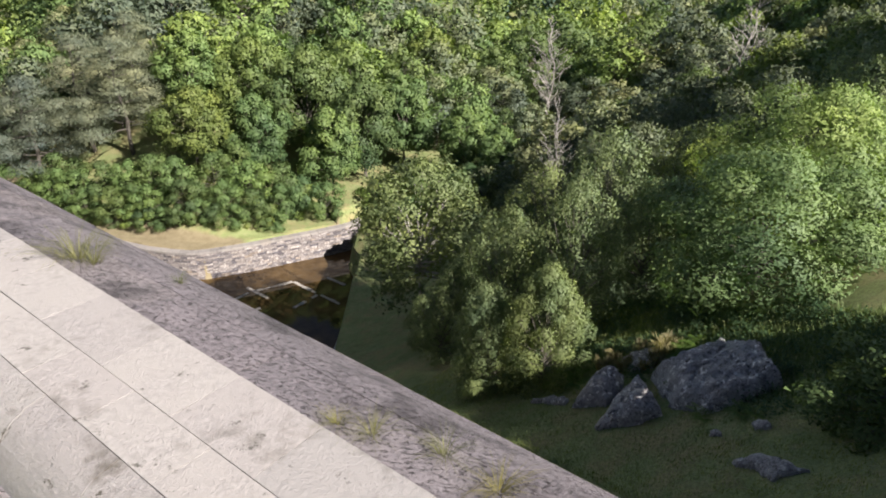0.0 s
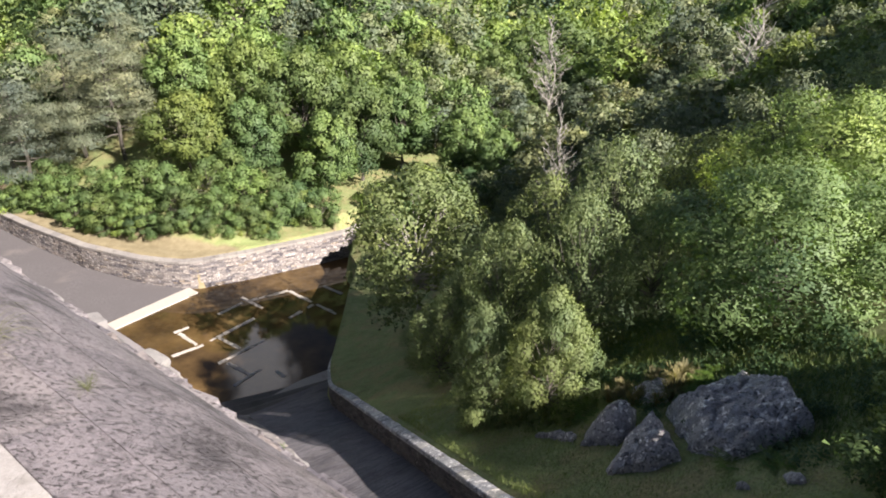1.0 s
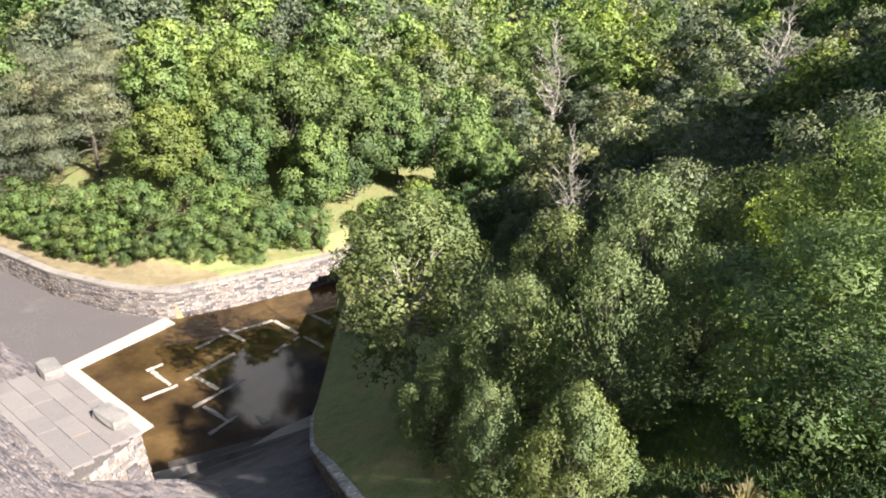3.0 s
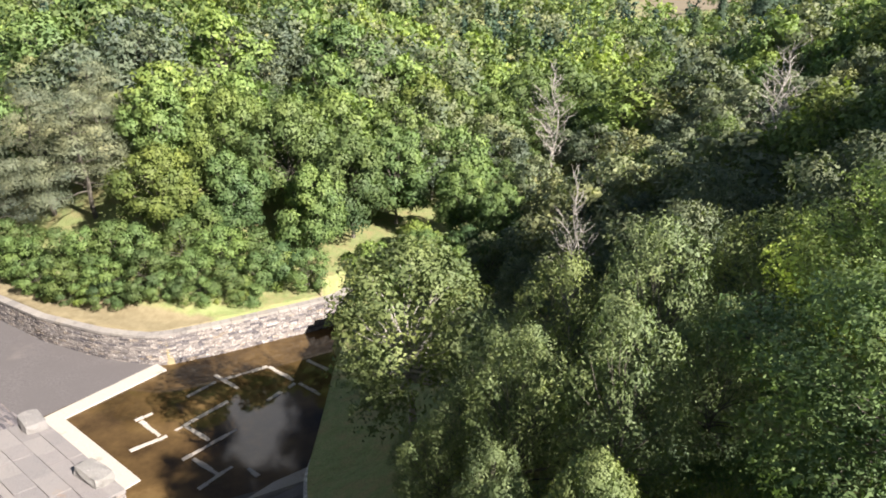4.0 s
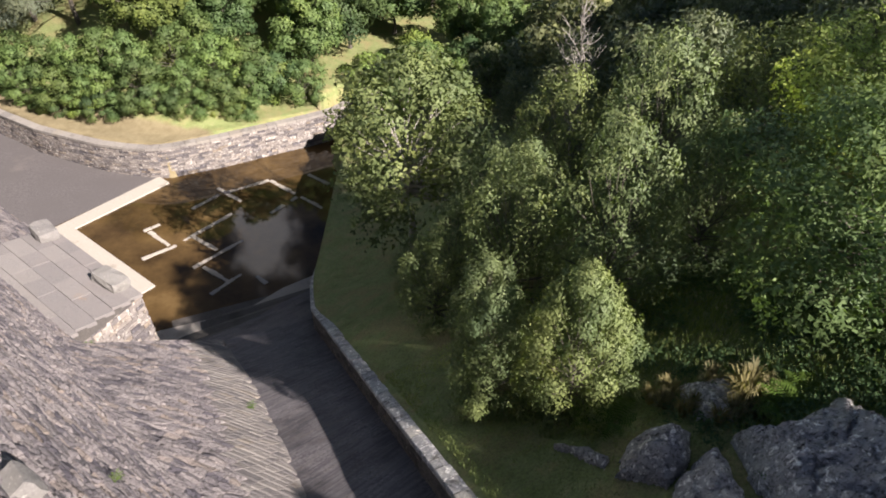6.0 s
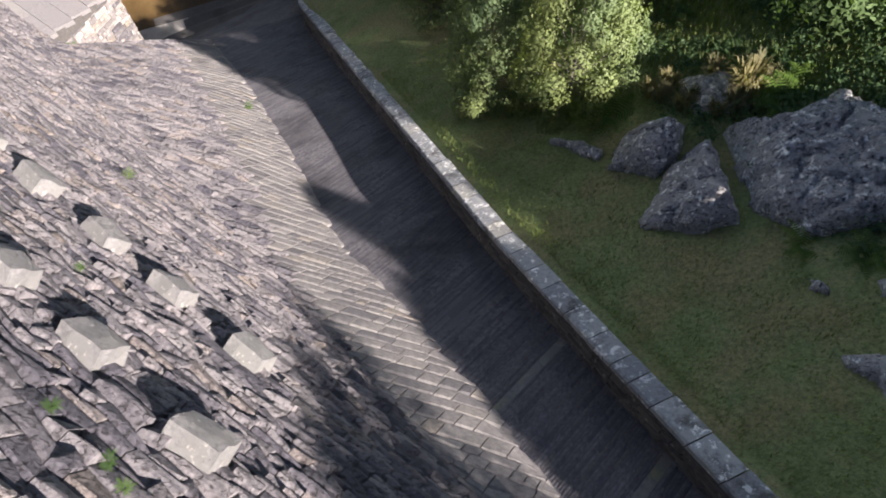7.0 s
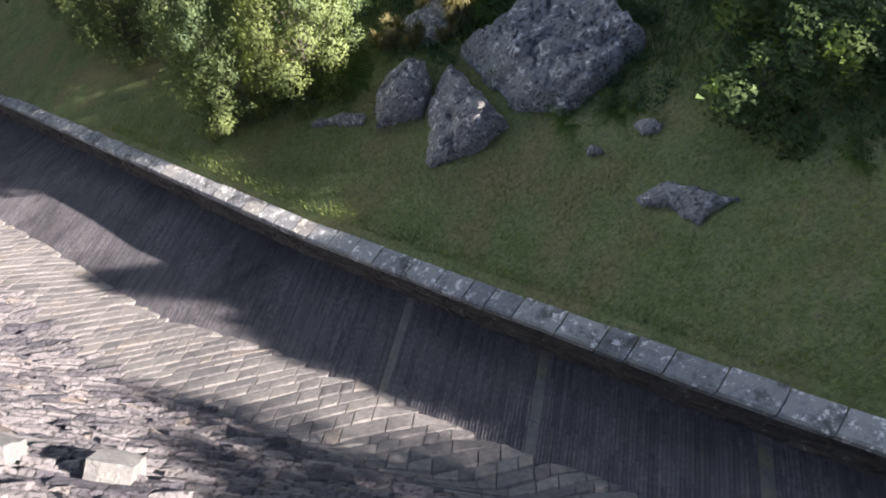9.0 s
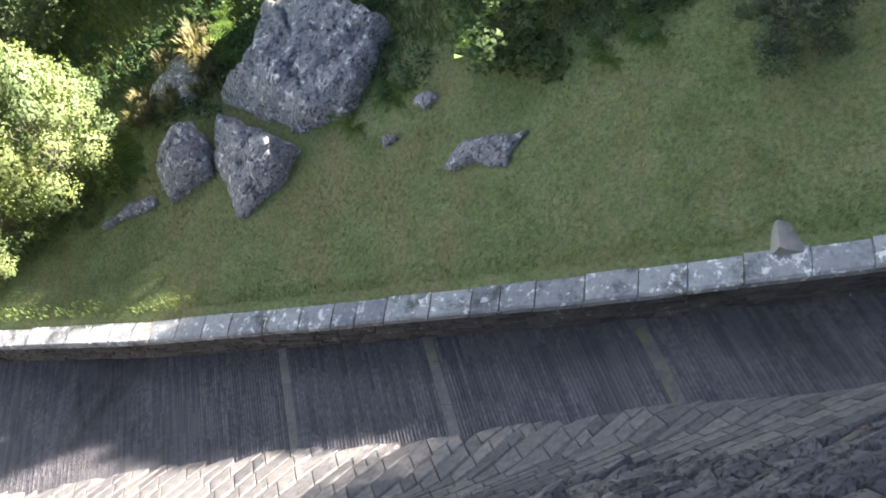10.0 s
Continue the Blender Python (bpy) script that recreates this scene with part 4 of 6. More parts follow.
def build_far_apron():
    ap = thing("far_apron", "smooth dark wet apron running down to the pool", "apron", kind="structure")
    v, f = [], []
    ss = [-55.7, -58, -62, -68, -75, -84, -110]
    for s in ss:
        z = 0.12 + 0.028 * (-55.7 - s)
        v += [W(s, 16.5, z + 0.5), W(s, 20.5, z + 0.1), W(s, far_wall_d(s) + 0.6, z)]
    for i in range(len(ss) - 1):
        f += [(3 * i + j, 3 * i + j + 1, 3 * i + j + 4, 3 * i + j + 3) for j in range(2)]
    part("apron_slab", mesh_of("apron_slab", v, f, M_APRON), ap)


build_far_apron()


def build_outlet_block():
    """A tall pier at the dam's foot over the outlet, with a gently sloping slabbed top."""
    rng = random.Random(31)
    bl = thing("outlet_block", "tall masonry outlet pier at the dam's foot with weathered corner stones", "masonry pier", kind="structure")
    s0, front, back = -44.6, 17.45, 12.2
    top = lambda d: 7.9 - (d - 12.2) * 0.17
    edge = lambda d: -33.0 - (d - 13.0) * 0.22
    e0, e1 = edge(back), edge(front)
    v = [W(s0, back, -1), W(e0, back, -1), W(e1, front, -1), W(s0, front, -1), W(s0, back, top(back)), W(e0, back, top(back)), W(e1, front, top(front)), W(s0, front, top(front))]
    part("core", mesh_of("core", v, [(3, 2, 1, 0), (4, 5, 6, 7), (0, 1, 5, 4), (1, 2, 6, 5), (2, 3, 7, 6), (3, 0, 4, 7)], M_JOINT), bl)
    d = back + 0.2
    while d < front:
        d1 = min(d + rng.uniform(0.8, 1.2), front + 0.12)
        if front + 0.12 - d1 < 0.4:
            d1 = front + 0.12
        s = s0 - 0.1
        while s < edge(d1) - 0.1:
            s1 = min(s + rng.uniform(1.3, 2.6), edge(d1) + 0.14)
            if edge(d1) - s1 < 0.5:
                s1 = edge(d1) + 0.14
            g, h = 0.012, 0.14 + rng.uniform(0, 0.05)
            lo = [W(s + g, d + g, top(d) - 0.1), W(s1 - g, d + g, top(d) - 0.1), W(s1 - g, d1 - g, top(d1) - 0.1), W(s + g, d1 - g, top(d1) - 0.1)]
            part("ramp_slab", mesh_of("ramp_slab", *box8(lo + [q + Vector((0, 0, 0.1 + h)) for q in lo]), M_RAMP), bl)
            s = s1
        d = d1

    def rubble(name, at, length, label):
        soup, z = Soup(), -0.6
        while z < 7.0:
            z1, k = z + rng.uniform(0.26, 0.36), 0.0
            while k < length:
                k1 = min(k + rng.uniform(0.4, 0.95), length)
                g, q = 0.014, [rng.uniform(0.02, 0.10) + 0.03 * (7 - z) for _ in range(4)]
                hi = min(z1, 6.95)
                soup.add(*box8([at(k1 - g, -0.2, z + g), at(k + g, -0.2, z + g), at(k + g, -0.2, hi - g), at(k1 - g, -0.2, hi - g),
                                at(k1 - g, q[0], z + g), at(k + g, q[1], z + g), at(k + g, q[2], hi - g), at(k1 - g, q[3], hi - g)]))
                k = k1
            z = z1
        tagged(part(name, soup.mesh(name, M_FARWALL), bl, label), kind="stuff")

    rubble("side_stones", lambda k, o, z: W(edge(back + k) + o, back + k, z), front - back, "pale sunlit rubble side")
    rubble("front_stones", lambda k, o, z: W(e1 - k, front + o, z), e1 - s0, "rubble front above the pool")
    for s, d, sx, sy, turn in ((-36.0, 16.9, 2.3, 1.2, -30), (-43.9, 16.8, 1.8, 1.3, -40)):
        p = W(s, d, top(d) + 0.40)
        part("corner_stone", rough_block("corner_stone", sx, sy, 0.95, M_BLOCK, int(sx * 10)), bl, m=pose(p.x, p.y, p.z, -4, 3, turn))


# ---- plants ----
def leaves_mesh(name, pts, outs, size, mat, rng, up=0.25, slim=0.5, chaos=0.5, round_=None):
    """Pointed leaf blades in pairs round pts, facing roughly along outs."""
    n = len(pts) * 2
    size = np.repeat(np.broadcast_to(np.asarray(size, float), (len(pts),)), 2)
    outs = np.repeat(outs, 2, axis=0)
    round_ = outs if round_ is None else np.repeat(round_, 2, axis=0)
    pts = np.repeat(pts, 2, axis=0) + rng.normal(0, 0.28, (n, 3)) * size[:, None]
    nrm = outs + rng.normal(0, chaos, (n, 3)) + np.array([0, 0, up])
    nrm /= np.linalg.norm(nrm, axis=1, keepdims=True) + 1e-9
    t = rng.normal(0, 1, (n, 3))
    t -= (t * nrm).sum(1, keepdims=True) * nrm
    t /= np.linalg.norm(t, axis=1, keepdims=True) + 1e-9
    w = np.cross(nrm, t)
    ln = (0.56 * size * rng.uniform(0.6, 1.35, n))[:, None]
    v = np.empty((n, 3, 3), np.float32)
    v[:, 1] = pts - t * ln * 0.45 - w * ln * slim * 0.55
    v[:, 0] = pts - t * ln * 0.45 + w * ln * slim * 0.55
    v[:, 2] = pts + t * ln * 0.60
    me = bpy.data.meshes.new(name)
    me.vertices.add(n * 3)
    me.vertices.foreach_set("co", v.ravel())
    me.loops.add(n * 3)
    me.loops.foreach_set("vertex_index", np.arange(n * 3, dtype=np.int32))
    me.polygons.add(n)
    me.polygons.foreach_set("loop_start", np.arange(0, n * 3, 3, dtype=np.int32))
    me.materials.append(mat)
    me.update(calc_edges=True)
    me.polygons.foreach_set("use_smooth", np.ones(n, dtype=bool))
    soft = nrm * 0.28 + round_
    soft /= np.linalg.norm(soft, axis=1, keepdims=True) + 1e-9
    me.normals_split_custom_set_from_vertices(np.repeat(soft, 3, axis=0).tolist())
    return me


def lobe_points(lobes, n, rng, low=-0.35, depth=0.2):
    """Points on and under the skins of a crown's lobes, thinned low down, clumped into tufts."""
    L = np.array([(*c, *r) for c, r in lobes])
    area = (L[:, 3] * L[:, 4] + L[:, 3] * L[:, 5] + L[:, 4] * L[:, 5])
    pick = rng.choice(len(L), n * 2, p=area / area.sum())
    d = rng.normal(0, 1, (n * 2, 3))
    d /= np.linalg.norm(d, axis=1, keepdims=True)
    keep = d[:, 2] > low + rng.normal(0, 0.25, n * 2)
    pick, d = pick[keep][:n], d[keep][:n]
    bump = np.sin(d[:, 0] * 7 + pick * 1.7) * np.cos(d[:, 1] * 6 + pick) * 0.14 + np.sin(d[:, 2] * 11 + pick * 0.6 + d[:, 0] * 5) * 0.09
    k = 1.0 + bump - np.abs(rng.normal(0, depth, len(d)))
    return L[pick, :3] + d * L[pick, 3:] * k[:, None], d


def tube(path, radii, soup, sides=6):
    base = len(soup.v)
    for i, (p, r) in enumerate(zip(path, radii)):
        t = (path[min(i + 1, len(path) - 1)] - path[max(i - 1, 0)]).normalized()
        x = t.cross(Vector((0.3, 0.9, 0.1))).normalized()
        y = t.cross(x)
        soup.v += [tuple(p + (x * math.cos(6.2832 * k / sides) + y * math.sin(6.2832 * k / sides)) * r) for k in range(sides)]
    for i in range(len(path) - 1):
        for k in range(sides):
            a, b = base + i * sides + k, base + i * sides + (k + 1) % sides
            soup.f.append((a, b, b + sides, a + sides))
    soup.f.append(tuple(base + (len(path) - 1) * sides + k for k in range(sides)))


def limb(soup, p, q, r, rng, sag=0.1, n=4, sides=5):
    p, q = Vector(p), Vector(q)
    pts = []
    for i in range(n + 1):
        k = i / n
        w = Vector((rng.uniform(-1, 1), rng.uniform(-1, 1), rng.uniform(-0.5, 1))) * (q - p).length * sag * math.sin(k * 3.14)
        pts.append(p + (q - p) * k + w)
    tube(pts, [r * (1 - 0.8 * i / n) + 0.006 for i in range(n + 1)], soup, sides)
    return pts


def broad_tree(name, label, h, w, n, leaf, mat, seed, base=0.28, lobes_n=30, bark=None, slim=0.62, depth=0.2, flat=0.8, category="tree"):
    """A tapered trunk with limbs, and a crown of leaf lobes with gaps between."""
    rr, rng = random.Random(seed), np.random.default_rng(seed)
    ob = thing(name, label, category)
    wood, lobes = Soup(), []
    fork = Vector((rr.uniform(-0.2, 0.2), rr.uniform(-0.2, 0.2), h * (base * 0.6 + 0.05)))
    limb(wood, (0, 0, -0.4), fork, 0.024 * h + 0.03, rr, 0.03)
    for i in range(lobes_n):
        k = i / max(1, lobes_n - 1)
        z = h * (base + (0.93 - base) * k)
        spread = w * 0.5 * math.sin(math.pi * (0.18 + 0.72 * (k ** 0.8))) ** 0.7
        an = i * 2.4 + rr.uniform(-0.4, 0.4)
        rad = spread * (rr.uniform(0.5, 1.0) if i < lobes_n - 2 else rr.uniform(0, 0.3))
        sz = w * rr.uniform(0.10, 0.21) * (1.0 - 0.2 * k)
        c = Vector((math.cos(an) * rad, math.sin(an) * rad, z - sz * 0.35))
        lobes.append((tuple(c), (sz, sz, sz * flat * rr.uniform(0.8, 1.15))))
        limb(wood, fork + Vector((0, 0, (z - fork.z) * 0.35)) * (1 if z > fork.z else 0), c, (0.008 if base > 0.06 else 0.004) * h * (1.2 - k), rr, 0.08, 2 if n < 2500 else 3, 3)
    part("trunk", wood.mesh("trunk", bark or M_BARK), ob)
    p, d = lobe_points(lobes, n, rng, -0.45, depth)
    whole = (p - np.array([0, 0, h * (0.45 + base * 0.4)])) / np.array([w * 0.5, w * 0.5, h * 0.5])
    whole /= np.linalg.norm(whole, axis=1, keepdims=True) + 1e-9
    part("crown", leaves_mesh("crown", p, d, leaf, mat, rng, slim=slim, chaos=0.7, round_=d * 0.75 + whole * 0.5), ob)
    return ob


def pine_tree(name, label, h, w, n, leaf, mat, seed):
    rr, rng = random.Random(seed), np.random.default_rng(seed)
    ob = thing(name, label, "tree")
    wood, lobes = Soup(), []
    top = Vector((rr.uniform(-0.8, 0.8), rr.uniform(-0.8, 0.8), h * 0.92))
    limb(wood, (0, 0, -0.4), top, 0.02 * h, rr, 0.03, 6)
    for i in range(30):
        k = i / 29
        z = h * (0.22 + 0.72 * k)
        an = i * 2.4 + rr.uniform(-0.5, 0.5)
        rad = w * 0.5 * (1 - k) ** 0.55 * rr.uniform(0.45, 1.0)
        sz = w * rr.uniform(0.14, 0.24) * (1.1 - 0.4 * k)
        c = Vector((math.cos(an) * rad, math.sin(an) * rad, z + rr.uniform(-0.3, 0.5)))
        lobes.append((tuple(c), (sz, sz, sz * 0.42)))
        limb(wood, top * (z / top.z * 0.93), c, 0.006 * h, rr, 0.08)
    part("trunk", wood.mesh("trunk", M_BARK), ob)
    p, d = lobe_points(lobes, n, rng, -0.3, 0.25)
    part("crown", leaves_mesh("crown", p, d, leaf, mat, rng, slim=0.30), ob)
    return ob


def spruce_tree(name, label, h, w, n, leaf, mat, seed):
    rr, rng = random.Random(seed), np.random.default_rng(seed)
    ob = thing(name, label, "tree")
    wood = Soup()
    limb(wood, (0, 0, -0.4), (0, 0, h * 0.98), 0.014 * h, rr, 0.01, 5)
    part("trunk", wood.mesh("trunk", M_BARK), ob)
    k = rng.uniform(0, 1, n) ** 0.62
    z = h * (1 - k * 0.93)
    tier = np.floor(k * 15)
    ang = rng.uniform(0, 2 * np.pi, n)
    arm = 0.72 + 0.28 * np.cos(ang * (5 + tier % 3) + tier * 1.9)
    rad = w * 0.5 * k * arm * np.sqrt(rng.uniform(0.25, 1, n))
    drop = rad * 0.35 + (k * 15 - tier) * h * 0.01
    p = np.stack([np.cos(ang) * rad, np.sin(ang) * rad, z - drop], 1)
    d = np.stack([np.cos(ang), np.sin(ang), 0.4 + 0 * ang], 1)
    part("crown", leaves_mesh("crown", p, d, leaf, mat, rng, slim=0.35, chaos=0.5), ob)
    return ob


def bare_tree(name, label, h, w, seed, twigs=26):
    rr = random.Random(seed)
    ob = thing(name, label, "dead tree")
    wood = Soup()
    top = Vector((rr.uniform(-0.06, 0.06) * h, rr.uniform(-0.06, 0.06) * h, h))
    main = limb(wood, (0, 0, -0.4), top, 0.012 * h, rr, 0.06, 7)
    for i in range(twigs):
        k = rr.uniform(0.25, 0.98)
        b = main[0] + (main[-1] - main[0]) * k
        an = rr.uniform(0, 6.28)
        ln_ = w * 0.5 * (1.1 - 0.6 * k) * rr.uniform(0.5, 1)
        e = b + Vector((math.cos(an) * ln_, math.sin(an) * ln_, ln_ * rr.uniform(0.5, 1.3)))
        br = limb(wood, b, e, 0.0038 * h, rr, 0.15)
        for _ in range(5):
            o = br[rr.randint(1, 3)]
            limb(wood, o, o + Vector((rr.uniform(-1, 1), rr.uniform(-1, 1), rr.uniform(0.1, 1.2))) * ln_ * 0.42, 0.0017 * h, rr, 0.15, 3)
    part("trunk", wood.mesh("trunk", M_PALEBARK), ob)
    return ob


PROTO = {}


def put(kind, x, y, h=None, rz=0.0, wide=1.0, sink=0.15, z=None, label="", group=""):
    """A copy of a prototype tree with the given height, standing on the ground."""
    ob, hp = PROTO[kind]
    k = (h or hp) / hp
    g = ground_z(x, y) - sink if z is None else z
    m = Matrix.Translation((x, y, g)) @ Matrix.Rotation(rz, 4, "Z") @ Matrix.Diagonal((k * wide, k * wide, k, 1))
    if not PROTO_USED.get(kind):
        PROTO_USED[kind] = True
        ob.matrix_basis = m
        o = ob
    else:
        o = copy_thing(ob, m)
        o.matrix_basis = m
    return tagged(o, label, "", group)


PROTO_USED = {}
PROTO["oak"] = (broad_tree("oak_tree", "green leafy oak with a rounded billowing crown", 11, 9.5, 6500, 0.55, M_SPRAY, 11), 11)
PROTO["ash"] = (broad_tree("ash_tree", "bright green broadleaf tree with a tall crown", 11, 7.5, 6000, 0.55, M_SPRAY3, 12, lobes_n=32), 11)
PROTO["olive"] = (broad_tree("sallow_tree", "olive-green sallow with dense small leaves", 8, 7.5, 3600, 0.45, M_SPRAY2, 13, base=0.12, lobes_n=30), 8)
M_BIRCH = leaf_mat("birch_spray", (0.110, 0.130, 0.045), (0.215, 0.250, 0.090), (0.32, 0.36, 0.15))
PROTO["sallow"] = (broad_tree("feathery_sallow", "upright olive-green sallow with feathery small leaves", 8, 5.6, 6500, 0.28, M_FINE2, 26, base=0.08, lobes_n=40, slim=0.4, flat=1.25), 8)
PROTO["willow"] = (broad_tree("willow_tree", "grey-green willow with a loose feathery crown", 9, 7.5, 5000, 0.45, M_SPRAY2, 14, base=0.15, lobes_n=34, slim=0.35), 9)
PROTO["shrub"] = (broad_tree("shrub", "low rounded green shrub at the wood's edge", 4, 4.6, 3200, 0.28, M_SPRAY3, 15, base=0.08, lobes_n=20, category="shrub"), 4)
PROTO["shrub2"] = (broad_tree("dark_shrub", "low dark green shrub at the wood's edge", 4, 4.6, 3200, 0.28, M_SPRAY, 16, base=0.08, lobes_n=20, category="shrub"), 4)
PROTO["pine"] = (pine_tree("pine_tree", "grey-green Scots pine with layered boughs", 13, 11, 11000, 0.42, M_PINE, 17), 13)
PROTO["spruce"] = (spruce_tree("spruce_tree", "dark conical spruce on the valley floor", 16, 6.5, 3200, 0.75, M_SPRUCE, 18), 16)
PROTO["birch"] = (broad_tree("birch_tree", "tall yellow-green birch with pale stems and sparse leaves", 14, 10.5, 7600, 0.40, M_BIRCH, 19, base=0.34, lobes_n=40, bark=M_PALEBARK, depth=0.35, flat=0.9), 14)
PROTO["bigbush"] = (broad_tree("goat_willow", "dense bright green goat willow in sun", 8, 9.5, 21000, 0.30, M_FINE3, 20, base=0.05, lobes_n=46, slim=0.45), 8)
PROTO["hazel"] = (broad_tree("hazel_bush", "leafy yellow-green hazel beside the lawn", 5, 4.4, 16000, 0.15, M_FINE2, 21, base=0.05, lobes_n=44, category="shrub"), 5)
PROTO["dead"] = (bare_tree("dead_tree", "bare pale dead tree with fine twigs", 11, 8, 22, 30), 11)
PROTO["far"] = (broad_tree("wood_tree", "green broadleaf tree in the wood", 11, 8.5, 1550, 0.80, M_SPRAY, 23, lobes_n=24), 11)
PROTO["far2"] = (broad_tree("pale_wood_tree", "olive-green broadleaf tree in the wood", 10, 8.5, 1550, 0.80, M_SPRAY2, 24, lobes_n=24), 10)
PROTO["far3"] = (broad_tree("bright_wood_tree", "light green broadleaf tree in the wood", 10, 8, 1550, 0.80, M_SPRAY3, 25, lobes_n=24), 10)

TREES = []


def place(kind, rows, shift=(0.0, 0.0), **kw):
    rr = random.Random(len(rows) * 3 + len(kind))
    for x, y, h, wide in rows:
        x, y = x + shift[0], y + shift[1]
        TREES.append((x, y, 0.30 * h * wide))
        put(kind, x, y, h, rr.uniform(0, 6.28), wide, **kw)


# the bank beside the channel
place("hazel", [(0.5, 15.2, 5.4, 0.62), (2.8, 14.0, 5.8, 0.68)])
place("bigbush", [(11.6, 16.0, 6.2, 1.3), (16.0, 22.0, 7.0, 1.15)])
place("birch", [(-4.2, 34.6, 13.6, 1.12)])
# unseen oaks added upslope to cast the tree shadow on the dam face
place("oak", [(14.2, -10.5, 8.9, 0.66), (15.6, -13.4, 8.0, 0.7), (18.5, -15.5, 9.0, 0.7)])
# added hedge of unseen sallow bushes topping the lawn's bank, heights set for its shade
for off, top in ((2.2, 16.4), (3.1, 16.6), (4.0, 17.0), (4.9, 17.35), (5.8, 17.4), (6.5, 18.7), (7.3, 17.5), (8.2, 17.55), (9.1, 17.5), (10.0, 17.65), (10.9, 18.0), (11.7, 18.5), (12.2, 18.5)):
    for k in (lerp(off, (2, 13), (15.0, 12.5)), lerp(off, (2, 13), (17.2, 15.0))):
        x, y = 0.7986 * k + 0.6018 * off, -0.6018 * k + 0.7986 * off
        g = ground_z(x, y)
        place("olive", [(x, y, max(0.8, (top - g * 0.817 + k * 0.5764) / 0.817 + 0.3), 0.42 if off == 6.5 else 1.1)])
place("sallow", [(0.4, 18.6, 5.0, 0.8), (-1.9, 22.4, 5.4, 0.85), (-3.2, 27.0, 4.0, 0.9), (1.4, 21.4, 8.2, 0.74), (4.6, 19.0, 8.4, 0.70), (6.9, 25.0, 9.6, 0.8), (0.6, 27.3, 7.4, 0.85), (4.0, 30.0, 8.8, 0.85), (-1.0, 24.4, 6.2, 0.8), (2.0, 24.6, 7.6, 0.75), (8.0, 20.6, 6.4, 0.8)])
place("willow", [(9.5, 31.0, 9.0, 1.0), (13.0, 37.0, 9.5, 1.0), (6.0, 40.0, 9.0, 1.0), (3.0, 47.0, 5.5, 1.0), (16.5, 29.5, 9.0, 1.0)])
place("dead", [(26.3, 63.2, 12.0, 1.0), (5.3, 36.0, 11.0, 0.55), (9.9, 93.6, 16.0, 0.9)])
# unseen trees added off to the right to shade the woods on the bank
for q in range(22):
    an, r = radians(44 + (q * 7.7) % 18), 38 + (q * 13.3) % 36
    place("far", [(r * math.sin(an), r * math.cos(an), 11.0 + (q * 3.1) % 4, 0.9)])
# beyond the far wall
place("pine", [(-45.0, 72.0, 15.0, 1.0), (-52.0, 75.0, 15.5, 1.0), (-47.0, 80.0, 14.0, 1.0), (-57.0, 70.5, 14.0, 1.0)])
place("oak", [(-34.5, 67.0, 10.5, 1.0), (-23.5, 78.0, 15.5, 0.9), (-15.5, 75.0, 13.0, 0.95), (-31.0, 80.0, 14.0, 0.9)])
place("ash", [(-27.5, 69.5, 11.0, 1.0), (-18.5, 69.0, 11.0, 0.95), (-11.0, 80.0, 13.0, 1.0), (-38.0, 77.0, 13.0, 1.0), (-12.5, 67.5, 9.0, 1.0), (-7.5, 71.5, 10.0, 1.0), (-2.5, 74.5, 10.0, 1.0), (2.0, 70.0, 9.0, 1.0)])
place("shrub", [(-13.6, 63.8, 4.2, 1.2), (-9.6, 64.0, 4.0, 1.2), (-6.0, 66.5, 4.6, 1.2), (-1.5, 67.0, 5.0, 1.2), (-3.5, 62.5, 4.4, 1.2), (-8.0, 60.0, 3.4, 1.2)])
place("shrub", [(-50.5, 67.5, 4.5, 1.0), (-45.5, 63.8, 3.6, 1.0), (-36.5, 61.8, 4.2, 1.0), (-28.0, 62.5, 4.0, 1.0), (-22.0, 64.5, 4.6, 1.0), (-40.5, 66.0, 4.6, 1.0), (-34.0, 64.2, 5.0, 1.1), (-26.0, 65.8, 5.2, 1.1), (-20.0, 66.8, 5.0, 1.1), (-17.0, 66.0, 4.6, 1.0), (-57.0, 68.0, 4.5, 1.1), (-47.8, 66.6, 4.4, 1.1), (-62.0, 70.0, 4.5, 1.1)], (-1.2, -1.8))
place("shrub2", [(-41.0, 62.2, 4.4, 1.0), (-32.2, 61.5, 4.4, 1.0), (-24.6, 62.4, 4.0, 1.0), (-54.5, 68.8, 4.4, 1.0), (-30.0, 65.0, 5.0, 1.0), (-37.5, 65.0, 5.2, 1.1), (-44.0, 66.6, 4.8, 1.1), (-52.0, 70.0, 5.0, 1.1), (-22.6, 67.6, 5.4, 1.1), (-28.0, 67.4, 5.6, 1.1), (-60.0, 66.2, 4.0, 1.0)], (-1.2, -1.8))

# bracken and low growth along the verge
place("shrub", [(-49.0, 66.0, 2.6, 1.2), (-43.5, 62.6, 2.4, 1.2), (-38.5, 61.0, 2.8, 1.1), (-34.6, 60.2, 2.4, 1.2), (-30.4, 60.4, 2.8, 1.1), (-26.4, 60.8, 2.6, 1.2), (-22.4, 62.0, 2.6, 1.2), (-53.0, 67.2, 2.6, 1.2)], (-1.2, -1.6), label="low yellow-green bracken and bramble along the dry verge")
place("shrub2", [(-46.4, 64.6, 2.6, 1.2), (-41.0, 61.6, 2.6, 1.1), (-36.4, 60.4, 2.5, 1.2), (-32.4, 60.2, 2.4, 1.2), (-28.4, 60.4, 2.5, 1.2), (-24.2, 61.4, 2.5, 1.1), (-57.0, 67.0, 2.6, 1.2)], (-1.2, -1.6), label="low dark bush among bracken along the dry verge")


